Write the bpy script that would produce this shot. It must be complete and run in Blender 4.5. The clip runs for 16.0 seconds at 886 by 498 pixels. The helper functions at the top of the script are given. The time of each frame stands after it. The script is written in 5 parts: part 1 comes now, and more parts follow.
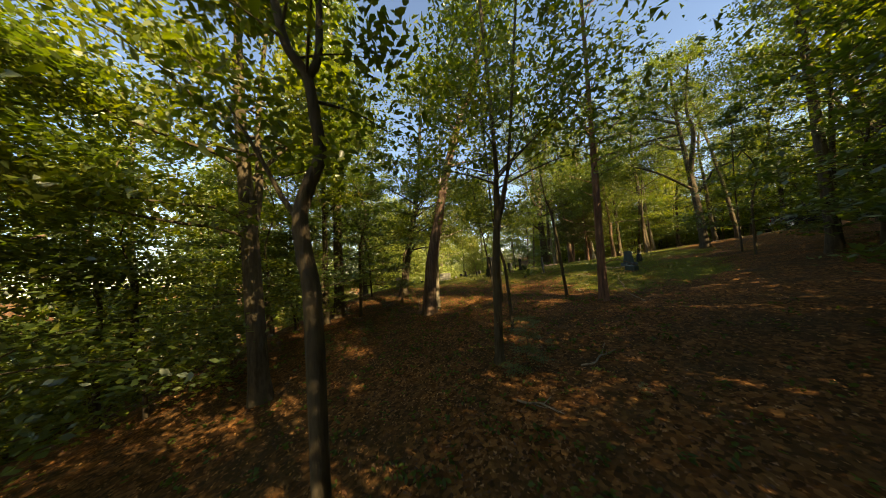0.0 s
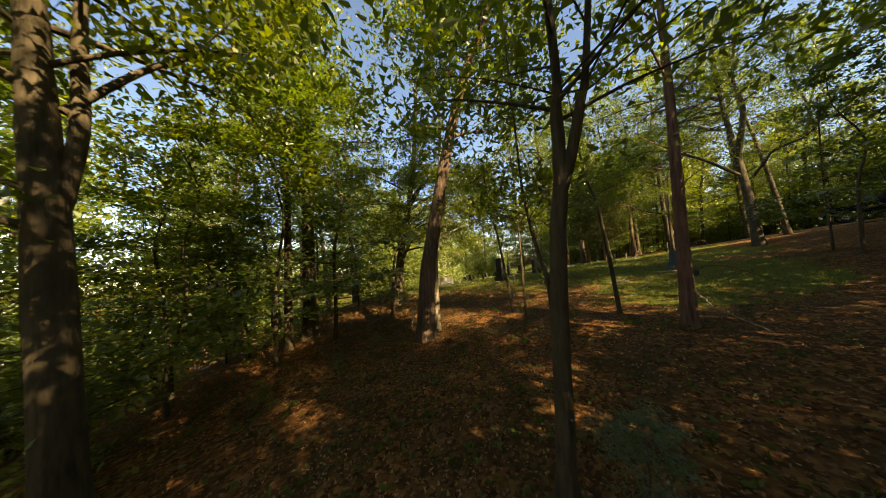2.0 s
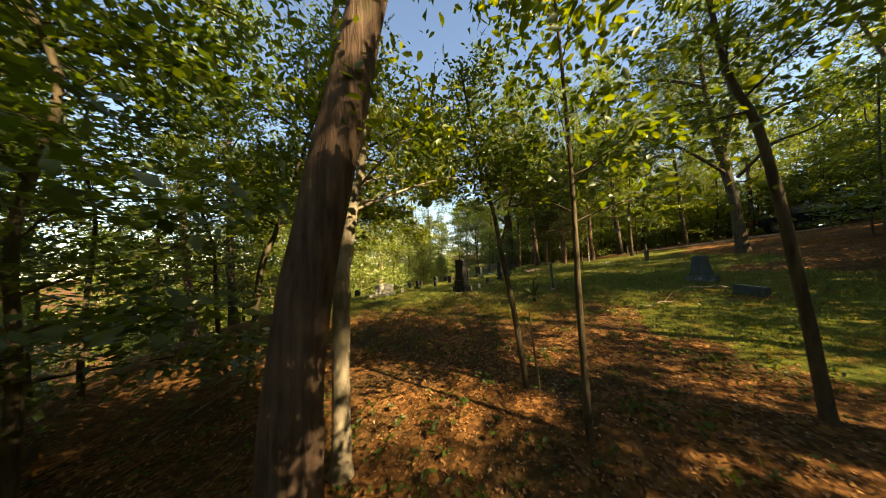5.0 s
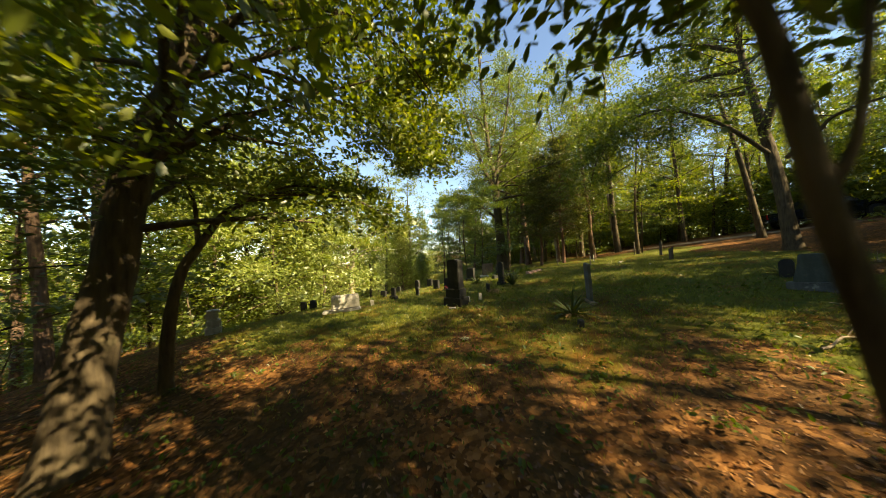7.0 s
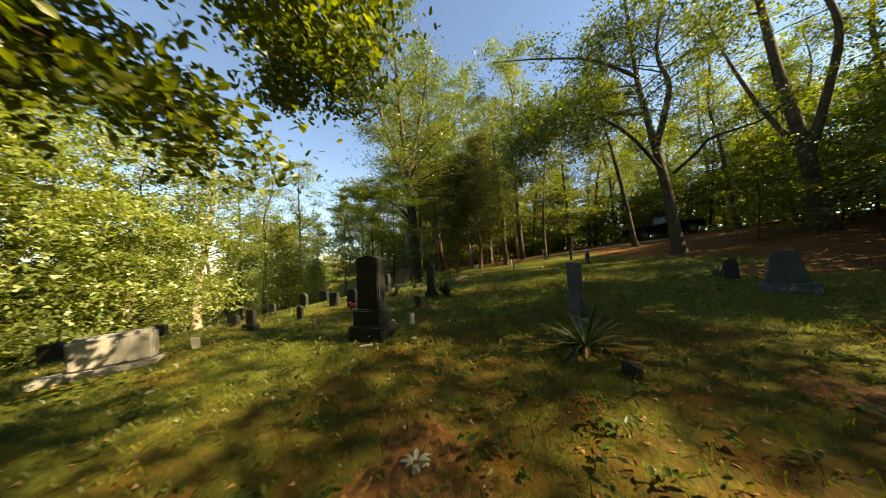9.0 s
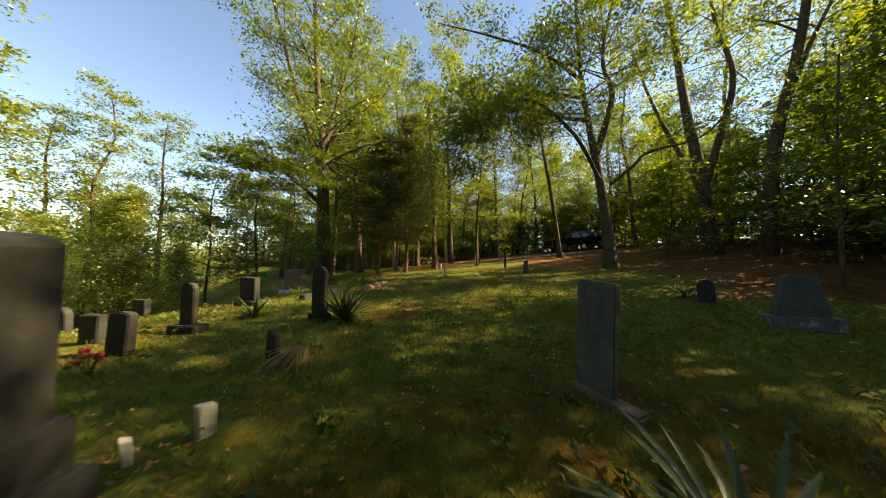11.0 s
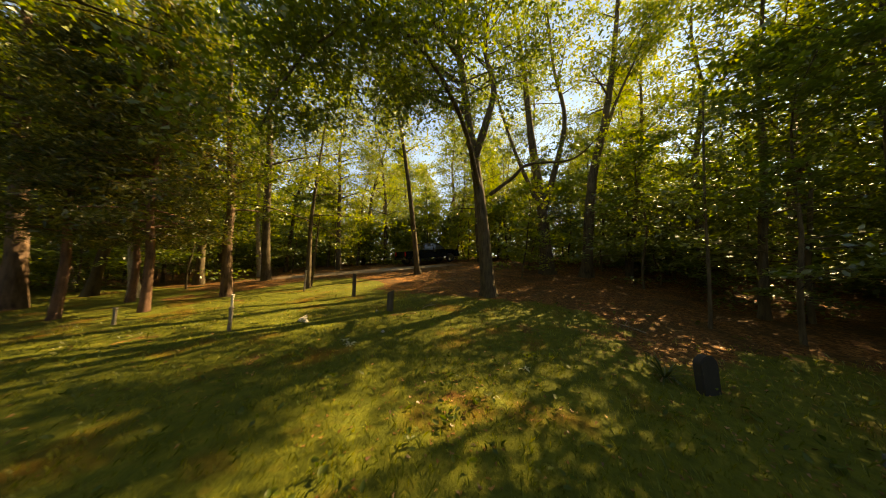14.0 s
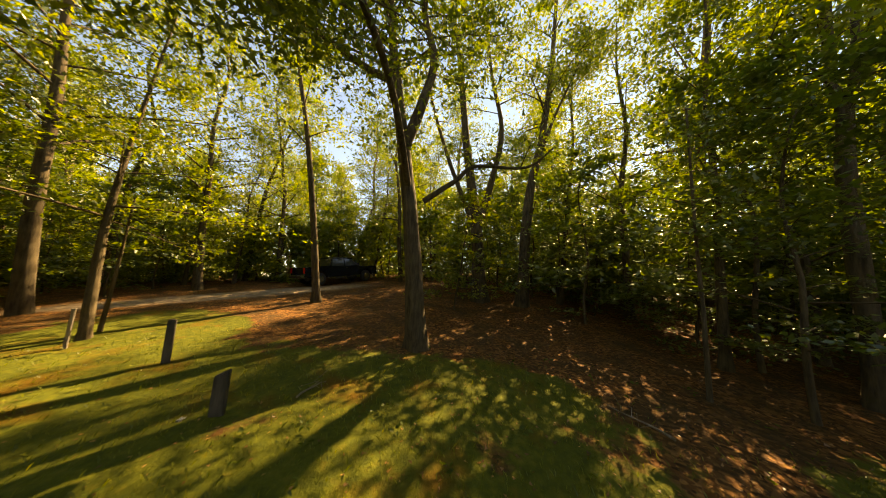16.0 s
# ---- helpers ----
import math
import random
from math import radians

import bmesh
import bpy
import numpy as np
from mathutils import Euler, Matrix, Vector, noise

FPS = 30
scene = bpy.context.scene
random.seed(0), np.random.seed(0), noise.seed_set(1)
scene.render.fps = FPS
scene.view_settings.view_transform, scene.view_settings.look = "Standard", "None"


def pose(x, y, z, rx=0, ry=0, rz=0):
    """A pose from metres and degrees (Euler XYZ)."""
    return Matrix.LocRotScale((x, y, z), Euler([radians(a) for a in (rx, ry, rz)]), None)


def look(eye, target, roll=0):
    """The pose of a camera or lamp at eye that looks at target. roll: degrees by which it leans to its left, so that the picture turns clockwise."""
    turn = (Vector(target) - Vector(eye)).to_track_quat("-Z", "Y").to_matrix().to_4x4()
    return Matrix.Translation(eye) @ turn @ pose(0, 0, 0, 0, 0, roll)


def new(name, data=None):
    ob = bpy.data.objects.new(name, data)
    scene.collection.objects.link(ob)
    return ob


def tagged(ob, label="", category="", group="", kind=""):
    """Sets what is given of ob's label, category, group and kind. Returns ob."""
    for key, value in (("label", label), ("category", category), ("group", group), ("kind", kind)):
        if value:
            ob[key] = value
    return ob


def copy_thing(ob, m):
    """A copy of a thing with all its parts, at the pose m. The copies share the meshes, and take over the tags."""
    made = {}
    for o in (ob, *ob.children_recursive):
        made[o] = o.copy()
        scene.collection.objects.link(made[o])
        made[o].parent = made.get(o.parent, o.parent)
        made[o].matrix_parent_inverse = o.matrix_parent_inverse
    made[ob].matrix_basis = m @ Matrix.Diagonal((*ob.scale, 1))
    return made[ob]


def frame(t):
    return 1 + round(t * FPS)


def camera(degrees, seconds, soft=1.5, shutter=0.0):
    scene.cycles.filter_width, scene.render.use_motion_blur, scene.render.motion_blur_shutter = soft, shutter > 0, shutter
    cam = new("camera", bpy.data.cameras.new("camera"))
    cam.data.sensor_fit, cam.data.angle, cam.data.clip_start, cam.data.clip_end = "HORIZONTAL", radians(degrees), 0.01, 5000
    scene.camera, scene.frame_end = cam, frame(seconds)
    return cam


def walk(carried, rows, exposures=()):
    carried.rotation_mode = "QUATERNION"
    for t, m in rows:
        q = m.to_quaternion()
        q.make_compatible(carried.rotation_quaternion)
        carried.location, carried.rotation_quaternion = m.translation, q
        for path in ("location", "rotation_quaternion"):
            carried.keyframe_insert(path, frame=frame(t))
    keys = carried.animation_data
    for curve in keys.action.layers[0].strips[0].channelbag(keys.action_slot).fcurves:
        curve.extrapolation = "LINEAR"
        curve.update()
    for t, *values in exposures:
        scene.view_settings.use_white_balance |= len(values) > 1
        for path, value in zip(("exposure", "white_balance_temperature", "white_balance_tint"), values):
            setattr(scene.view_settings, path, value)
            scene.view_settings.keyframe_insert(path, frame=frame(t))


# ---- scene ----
cam = camera(118.6, 16.0, soft=0.95, shutter=0.3)
PATH = [
    (0, (1.002, -0.31, 1.063), (0.829, 1.68, 1.168), -3.5),
    (0.5, (0.955, 0.426, 1.122), (0.77, 2.414, 1.227), -3.3),
    (1, (1.003, 1.169, 1.179), (0.785, 3.154, 1.285), -3.5),
    (1.5, (0.941, 1.827, 1.206), (0.716, 3.811, 1.312), -3.6),
    (2, (0.761, 2.52, 1.23), (0.579, 4.509, 1.333), -3.8),
    (2.5, (0.635, 3.212, 1.306), (0.516, 5.207, 1.395), -4.1),
    (3, (0.502, 4.082, 1.431), (0.475, 6.081, 1.496), -3.7),
    (3.5, (0.393, 4.946, 1.433), (0.467, 6.944, 1.495), -3.9),
    (4, (0.358, 5.889, 1.408), (0.523, 7.881, 1.475), -3.5),
    (4.2, (0.357, 6.266, 1.398), (0.555, 8.255, 1.465), -3.3),
    (6.3, (0.757, 9.737, 1.453), (1.057, 11.714, 1.498), -2.0),
    (6.5, (0.748, 10.102, 1.448), (1.071, 12.075, 1.492), -2.1),
    (7, (0.718, 11.024, 1.428), (1.125, 12.982, 1.472), -2.6),
    (7.5, (0.699, 11.948, 1.391), (1.235, 13.875, 1.441), -3.3),
    (8, (0.725, 12.848, 1.29), (1.437, 14.715, 1.365), -3.3),
    (8.5, (0.938, 13.601, 1.224), (1.838, 15.385, 1.306), -3.1),
    (9, (1.278, 14.313, 1.171), (2.358, 15.995, 1.251), -2.1),
    (9.2, (1.471, 14.555, 1.144), (2.611, 16.196, 1.23), -1.9),
    (11.3, (3.433, 16.821, 1.214), (4.992, 18.071, 1.3), 1.4),
    (11.5, (3.633, 17.014, 1.249), (5.231, 18.214, 1.335), 1.3),
    (12, (4.185, 17.561, 1.436), (5.885, 18.612, 1.517), 1.4),
    (12.5, (4.797, 18.043, 1.548), (6.594, 18.915, 1.64), 1.4),
    (13, (5.473, 18.419, 1.67), (7.352, 19.095, 1.775), 1.6),
    (13.5, (6.27, 18.832, 1.815), (8.213, 19.292, 1.942), 1.6),
    (14, (7.029, 19.052, 1.934), (9.007, 19.305, 2.086), 1.8),
    (14.5, (7.803, 19.218, 2.104), (9.795, 19.273, 2.268), 2.5),
    (15, (8.654, 19.298, 2.235), (10.641, 19.185, 2.435), 2.8),
    (15.5, (9.338, 19.213, 2.411), (11.311, 18.979, 2.643), 2.6),
    (16, (10.058, 19.211, 2.588), (12.01, 18.867, 2.855), 2.6),
]
walk(cam, [(t, look(eye, target, roll)) for t, eye, target, roll in PATH],
     [(0.0, 2.2, 7600.0, 10.0), (4.0, 2.25, 7600.0, 11.0), (6.5, 2.28, 7300.0, 6.0), (9.0, 2.07, 7200.0, 8.0), (11.3, 2.3, 7500.0, 8.0), (12.0, 2.35, 7600.0, 8.0), (13.0, 2.4, 7700.0, 8.0), (14.5, 2.24, 11500.0, 13.0),
      (16.0, 2.42, 11000.0, 14.0)])

# ---- world, sun and exposure ----
SUN_AZIMUTH, SUN_HEIGHT = 134.0, 40.0
SUN_WAY = Vector((math.sin(radians(SUN_AZIMUTH)) * math.cos(radians(SUN_HEIGHT)),
                  math.cos(radians(SUN_AZIMUTH)) * math.cos(radians(SUN_HEIGHT)), math.sin(radians(SUN_HEIGHT))))
world = bpy.data.worlds.new("world")
scene.world = world
world.use_nodes = True
wn = world.node_tree.nodes
sky = wn.new("ShaderNodeTexSky")
sky.sky_type, sky.sun_disc = "NISHITA", False
sky.sun_elevation, sky.sun_rotation = radians(SUN_HEIGHT), radians(SUN_AZIMUTH)
sky.altitude = 1200.0
sky.air_density, sky.dust_density, sky.ozone_density = 1.0, 0.02, 0.75
wn["Background"].inputs["Strength"].default_value = 0.07
world.node_tree.links.new(sky.outputs[0], wn["Background"].inputs["Color"])
lamp = bpy.data.lights.new("sun", "SUN")
lamp.energy, lamp.angle, lamp.color = 5.0, radians(0.53), (1.0, 0.83, 0.55)
new("sun", lamp).matrix_world = look(SUN_WAY * 60, (0, 0, 0))

# ---- materials ----


class Mat:
    """A node material with short helpers."""

    def __init__(self, name):
        self.m = bpy.data.materials.new(name)
        self.m.use_nodes = True
        self.t = self.m.node_tree
        self.bsdf = self.t.nodes["Principled BSDF"]
        self.out = self.t.nodes["Material Output"]

    def node(self, kind, **inputs):
        n = self.t.nodes.new(kind)
        for key, value in inputs.items():
            self.put(n.inputs[key.replace("_", " ")], value)
        return n

    def put(self, socket, value):
        if isinstance(value, bpy.types.NodeSocket):
            self.t.links.new(value, socket)
        else:
            socket.default_value = value

    def where(self, scale=(1, 1, 1), kind="Object"):
        mapping = self.node("ShaderNodeMapping", Vector=self.node("ShaderNodeTexCoord").outputs[kind])
        mapping.inputs["Scale"].default_value = scale
        return mapping.outputs[0]

    def noise(self, scale, vector=None, detail=4.0, rough=0.6):
        n = self.node("ShaderNodeTexNoise", Scale=scale, Detail=detail, Roughness=rough)
        if vector is not None:
            self.put(n.inputs["Vector"], vector)
        return n.outputs["Fac"]

    def ramp(self, fac, *stops):
        n = self.node("ShaderNodeValToRGB", Fac=fac)
        ramp = n.color_ramp
        while len(ramp.elements) < len(stops):
            ramp.elements.new(0.5)
        for element, (place, colour) in zip(ramp.elements, stops):
            element.position = place
            element.color = (*colour, 1) if len(colour) == 3 else colour
        return n.outputs["Color"]

    def mix(self, fac, a, b, blend="MIX"):
        n = self.t.nodes.new("ShaderNodeMix")
        n.data_type, n.blend_type = "RGBA", blend
        self.put(n.inputs[0], fac)
        self.put(n.inputs[6], a if isinstance(a, bpy.types.NodeSocket) else (*a, 1))
        self.put(n.inputs[7], b if isinstance(b, bpy.types.NodeSocket) else (*b, 1))
        return n.outputs[2]

    def bump(self, height, strength=0.5, distance=0.02):
        n = self.node("ShaderNodeBump", Height=height, Strength=strength, Distance=distance)
        self.put(self.bsdf.inputs["Normal"], n.outputs[0])
        return self

    def finish(self, colour, rough=0.8, **more):
        self.put(self.bsdf.inputs["Base Color"], colour if isinstance(colour, bpy.types.NodeSocket) else (*colour, 1))
        self.put(self.bsdf.inputs["Roughness"], rough)
        for key, value in more.items():
            self.put(self.bsdf.inputs[key.replace("_", " ")], value)
        return self.m


def bark(name, dark, light, stretch=0.16, depth=0.03):
    k = Mat(name)
    at = k.where((1, 1, stretch))
    ridge = k.noise(16, at, 5, 0.65)
    patch = k.noise(1.6, k.where(), 3)
    moss = k.noise(3.3, k.where((1, 1, 0.6)), 4)
    colour = k.ramp(ridge, (0.33, dark), (0.68, light))
    colour = k.mix(k.ramp(patch, (0.4, (0, 0, 0)), (0.75, (0.6, 0.6, 0.6))), colour, tuple(v * 1.35 for v in light))
    colour = k.mix(k.ramp(moss, (0.6, (0, 0, 0)), (0.75, (0.45, 0.45, 0.45))), colour, (0.05, 0.06, 0.02))
    return k.bump(ridge, 0.9, depth).finish(colour, 0.9, Specular_IOR_Level=0.2)


def leaf(name, dark, mid, light, through_light=0.5, gloss=0.04):
    k = Mat(name)
    pick = k.node("ShaderNodeNewGeometry").outputs["Random Per Island"]
    broad = k.noise(0.45, k.where(), 2)
    tone = k.node("ShaderNodeMath", **{}).outputs[0]
    add = tone.node
    add.operation = "ADD"
    k.put(add.inputs[0], pick)
    k.put(add.inputs[1], broad)
    half = k.node("ShaderNodeMath")
    half.operation = "MULTIPLY"
    k.put(half.inputs[0], tone)
    half.inputs[1].default_value = 0.55
    colour = k.ramp(half.outputs[0], (0.18, dark), (0.5, mid), (0.85, light))
    diffuse = k.node("ShaderNodeBsdfDiffuse", Color=colour)
    bright = k.mix(1.0, colour, (1.75, 1.7, 0.4), "MULTIPLY")
    back = k.node("ShaderNodeBsdfTranslucent", Color=bright)
    both = k.node("ShaderNodeMixShader", Fac=through_light)
    k.t.links.new(diffuse.outputs[0], both.inputs[1])
    k.t.links.new(back.outputs[0], both.inputs[2])
    shine = k.node("ShaderNodeBsdfGlossy", Roughness=0.42)
    shine.inputs["Color"].default_value = (1, 1, 1, 1)
    last = k.node("ShaderNodeMixShader", Fac=gloss)
    k.t.links.new(both.outputs[0], last.inputs[1])
    k.t.links.new(shine.outputs[0], last.inputs[2])
    k.t.links.new(last.outputs[0], k.out.inputs["Surface"])
    return k.m


def stone_material(name, dark, light, spot, lichen=(0.22, 0.23, 0.17), rough=0.85):
    k = Mat(name)
    at = k.where()
    broad, fine = k.noise(2.2, at, 5, 0.65), k.noise(60, at, 3)
    streak = k.noise(5, k.where((1, 1, 0.2)), 4)
    colour = k.ramp(broad, (0.3, dark), (0.7, light))
    colour = k.mix(k.ramp(streak, (0.44, (0, 0, 0)), (0.66, (0.85, 0.85, 0.85))), colour, spot)
    colour = k.mix(k.ramp(k.noise(9, at, 5), (0.58, (0, 0, 0)), (0.66, (0.8, 0.8, 0.8))), colour, lichen)
    colour = k.mix(k.ramp(fine, (0.4, (0, 0, 0)), (0.7, (0.35, 0.35, 0.35))), colour, tuple(v * 0.6 for v in dark))
    return k.bump(fine, 0.35, 0.006).finish(colour, rough)


def plain(name, colour, rough=0.5, grain=40.0, vary=0.25, **more):
    k = Mat(name)
    n = k.noise(grain, k.where(), 3)
    tone = k.ramp(n, (0.3, tuple(v * (1 - vary) for v in colour)), (0.7, tuple(min(1, v * (1 + vary)) for v in colour)))
    return k.bump(n, 0.1, 0.003).finish(tone, rough, **more)


BARK_GREY = bark("bark_grey", (0.028, 0.021, 0.012), (0.1, 0.075, 0.042))
BARK_BROWN = bark("bark_brown", (0.03, 0.018, 0.012), (0.16, 0.1, 0.064), 0.1, 0.05)
BARK_RED = bark("bark_red", (0.045, 0.023, 0.015), (0.21, 0.115, 0.075), 0.09, 0.035)
BARK_PALE = bark("bark_pale", (0.11, 0.085, 0.055), (0.34, 0.28, 0.19), 0.35, 0.015)
LEAF_MAPLE = leaf("leaf_maple", (0.05, 0.078, 0.010), (0.1, 0.132, 0.014), (0.175, 0.188, 0.02), 0.5)
LEAF_OAK = leaf("leaf_oak", (0.042, 0.066, 0.010), (0.078, 0.112, 0.015), (0.135, 0.155, 0.02), 0.48)
LEAF_YELLOW = leaf("leaf_yellow", (0.056, 0.09, 0.009), (0.112, 0.148, 0.015), (0.2, 0.212, 0.026), 0.56)
# darker leaf copy; the shade under the canopy is put into its colour
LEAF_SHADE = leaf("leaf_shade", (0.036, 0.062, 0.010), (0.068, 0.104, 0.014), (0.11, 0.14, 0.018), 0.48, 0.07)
# lightest leaf tone: the bushes' sunlight is painted into it
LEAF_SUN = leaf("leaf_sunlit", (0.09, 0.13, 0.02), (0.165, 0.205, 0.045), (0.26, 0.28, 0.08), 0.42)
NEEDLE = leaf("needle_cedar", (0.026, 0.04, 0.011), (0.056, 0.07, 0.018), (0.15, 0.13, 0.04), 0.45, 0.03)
# brighter copy of the cedar needles, with sunlight put into the colour
NEEDLE_LIT = leaf("needle_sunlit", (0.10, 0.135, 0.02), (0.17, 0.2, 0.032), (0.25, 0.265, 0.05), 0.35, 0.03)
LITTER = leaf("litter_leaf", (0.045, 0.02, 0.007), (0.15, 0.062, 0.017), (0.36, 0.19, 0.07), 0.12, 0.03)
GRASS = leaf("grass_blade", (0.045, 0.064, 0.006), (0.095, 0.118, 0.010), (0.18, 0.17, 0.022), 0.4, 0.03)
HERB = leaf("herb_leaf", (0.03, 0.05, 0.008), (0.055, 0.085, 0.012), (0.09, 0.115, 0.02), 0.4, 0.015)
YUCCA = leaf("yucca_blade", (0.02, 0.036, 0.012), (0.042, 0.062, 0.018), (0.075, 0.09, 0.026), 0.2, 0.025)
YUCCA_DRY = leaf("yucca_dry_blade", (0.09, 0.055, 0.025), (0.17, 0.11, 0.05), (0.28, 0.2, 0.1), 0.1, 0.03)
WOOLLY = leaf("woolly_leaf", (0.14, 0.16, 0.11), (0.23, 0.25, 0.18), (0.32, 0.33, 0.25), 0.3, 0.02)
STONE_TAN = stone_material("sandstone_tan", (0.12, 0.075, 0.04), (0.24, 0.16, 0.095), (0.07, 0.045, 0.03), (0.17, 0.16, 0.11))
MARBLE_GREY = stone_material("marble_grey", (0.06, 0.066, 0.064), (0.13, 0.138, 0.13), (0.035, 0.036, 0.034), (0.12, 0.125, 0.1))
GRANITE = stone_material("granite_blue_grey", (0.042, 0.06, 0.052), (0.078, 0.1, 0.088), (0.032, 0.042, 0.036), (0.085, 0.1, 0.075))
GRANITE_ROUGH = stone_material("granite_rough_base", (0.07, 0.08, 0.075), (0.17, 0.18, 0.17), (0.03, 0.034, 0.032), (0.24, 0.25, 0.22))
STONE_PALE = stone_material("limestone_pale", (0.36, 0.33, 0.28), (0.58, 0.54, 0.47), (0.24, 0.22, 0.18))
# dark stone, deepened further so that tree shade is part of the colour
STONE_SHADED = stone_material("stone_shaded", (0.014, 0.013, 0.010), (0.032, 0.029, 0.021), (0.010, 0.010, 0.008), (0.036, 0.038, 0.024))
STONE_PINK = stone_material("sandstone_pink", (0.34, 0.2, 0.14), (0.5, 0.34, 0.25), (0.22, 0.14, 0.1))
WOOD_DARK = bark("dark_weathered_wood", (0.035, 0.03, 0.022), (0.1, 0.085, 0.065), 0.12, 0.01)
WOOD_GREY = bark("weathered_wood", (0.09, 0.075, 0.06), (0.26, 0.22, 0.18), 0.12, 0.01)
TWIG = bark("dead_twig", (0.08, 0.06, 0.04), (0.26, 0.21, 0.15), 0.2, 0.006)
PAINT = plain("truck_paint", (0.012, 0.014, 0.02), 0.22, 3.0, 0.2, Coat_Weight=0.6, Metallic=0.3)
PLASTIC = plain("black_plastic", (0.02, 0.02, 0.02), 0.6)
RUBBER = plain("tyre_rubber", (0.018, 0.017, 0.016), 0.85)
STEEL = plain("bright_steel", (0.55, 0.56, 0.58), 0.25, 20, 0.1, Metallic=1.0)
RED_LAMP = plain("red_lamp_glass", (0.45, 0.02, 0.015), 0.2, 30, 0.1)
CLEAR_LAMP = plain("clear_lamp_glass", (0.75, 0.76, 0.78), 0.12, 30, 0.05)
PANE = plain("tinted_pane", (0.02, 0.024, 0.026), 0.06, 5, 0.05, Coat_Weight=0.3)
PETAL = plain("red_petal", (0.5, 0.06, 0.05), 0.6)

# ---- ground ----


def ease(v):
    v = np.clip(v, 0, 1)
    return v * v * (3 - 2 * v)


def height(x, y):
    """The hill: a broad rise to the east, a bank that falls away in the west, and a brow from which the lawn drops to the north."""
    x, y = np.asarray(x, float), np.asarray(y, float)
    u, v = np.tanh((x - 8) / 22), np.tanh((y - 16) / 22)
    z = 0.177 + 1.704 * u + 0.598 * v + 0.868 * u * u - 1.873 * u * v - 1.136 * v * v + 1.844 * u**3 - 0.404 * v**3
    z = z - 3.5 * ease((-4.5 - x) / 16)
    past = (y - 22.3 - 0.5 * np.clip(x, -6, 30)) / 1.12
    past = 35 * np.tanh((past + np.sqrt(past**2 + 2.0)) / 70)
    z = z - 0.19 * (1 - ease((x - 2.5) / 14)) * past
    return z + 0.02 * np.sin(2.1 * x + 1.3 * y) * np.sin(1.7 * y - 0.8 * x) + 0.012 * np.sin(5.3 * x + 2.0) * np.sin(4.7 * y)


def ground_z(x, y):
    return float(height(x, y))


def blob(x, y, cx, cy, rx, ry, turn=0.0):
    c, s = math.cos(radians(turn)), math.sin(radians(turn))
    dx, dy = x - cx, y - cy
    d = np.hypot((dx * c + dy * s) / rx, (-dx * s + dy * c) / ry)
    return ease((1.25 - d) / 0.5)


def grassy(x, y):
    """How much of the ground is turf: the graveyard, its slope, and the lawn to the north."""
    x, y = np.asarray(x, float), np.asarray(y, float)
    g = np.maximum.reduce([blob(x, y, 8.5, 20.5, 9, 6.5, 20), blob(x, y, 2, 48, 19, 30), blob(x, y, 15.5, 25.5, 6.5, 3.5, 20),
                           0.8 * blob(x, y, 9.0, 12.8, 4.5, 3.0, 40), blob(x, y, 1, 21, 5.5, 4.5), 0.8 * blob(x, y, 13.4, 17.4, 2.8, 1.9)])
    wave = np.sin(1.3 * x + 0.7 * y) * np.sin(1.1 * y - 0.5 * x + 1) + 0.6 * np.sin(3.1 * x - 1.7 * y) * np.sin(2.7 * y + 1.2 * x)
    return np.clip(g * (0.85 + 0.28 * wave) * (1 - 0.4 * blob(x, y, 12.9, 15.6, 2.6, 1.1, -40)), 0, 1)


def earthy(x, y):
    """The dirt track past the parked truck."""
    x, y = np.asarray(x, float), np.asarray(y, float)
    return blob(x, y, 25.2, 27.0, 1.3, 6.5, 25)


def mossy(x, y):
    """The amber mossy ground where the litter gives way to turf."""
    x, y = np.asarray(x, float), np.asarray(y, float)
    return blob(x, y, 2.6, 15.6, 4.6, 2.6, 12)


def quick_mesh(name, verts, faces, material, smooth=False):
    """A mesh from arrays of places and of equal faces."""
    verts, faces = np.asarray(verts, np.float32), np.asarray(faces, np.int32)
    me = bpy.data.meshes.new(name)
    n, k = faces.shape
    me.vertices.add(len(verts))
    me.vertices.foreach_set("co", verts.ravel())
    me.loops.add(n * k)
    me.loops.foreach_set("vertex_index", faces.ravel())
    me.polygons.add(n)
    me.polygons.foreach_set("loop_start", np.arange(n, dtype=np.int32) * k)
    me.polygons.foreach_set("loop_total", np.full(n, k, np.int32))
    if smooth:
        me.polygons.foreach_set("use_smooth", np.ones(n, bool))
    me.update(calc_edges=True)
    me.materials.append(material)
    return me


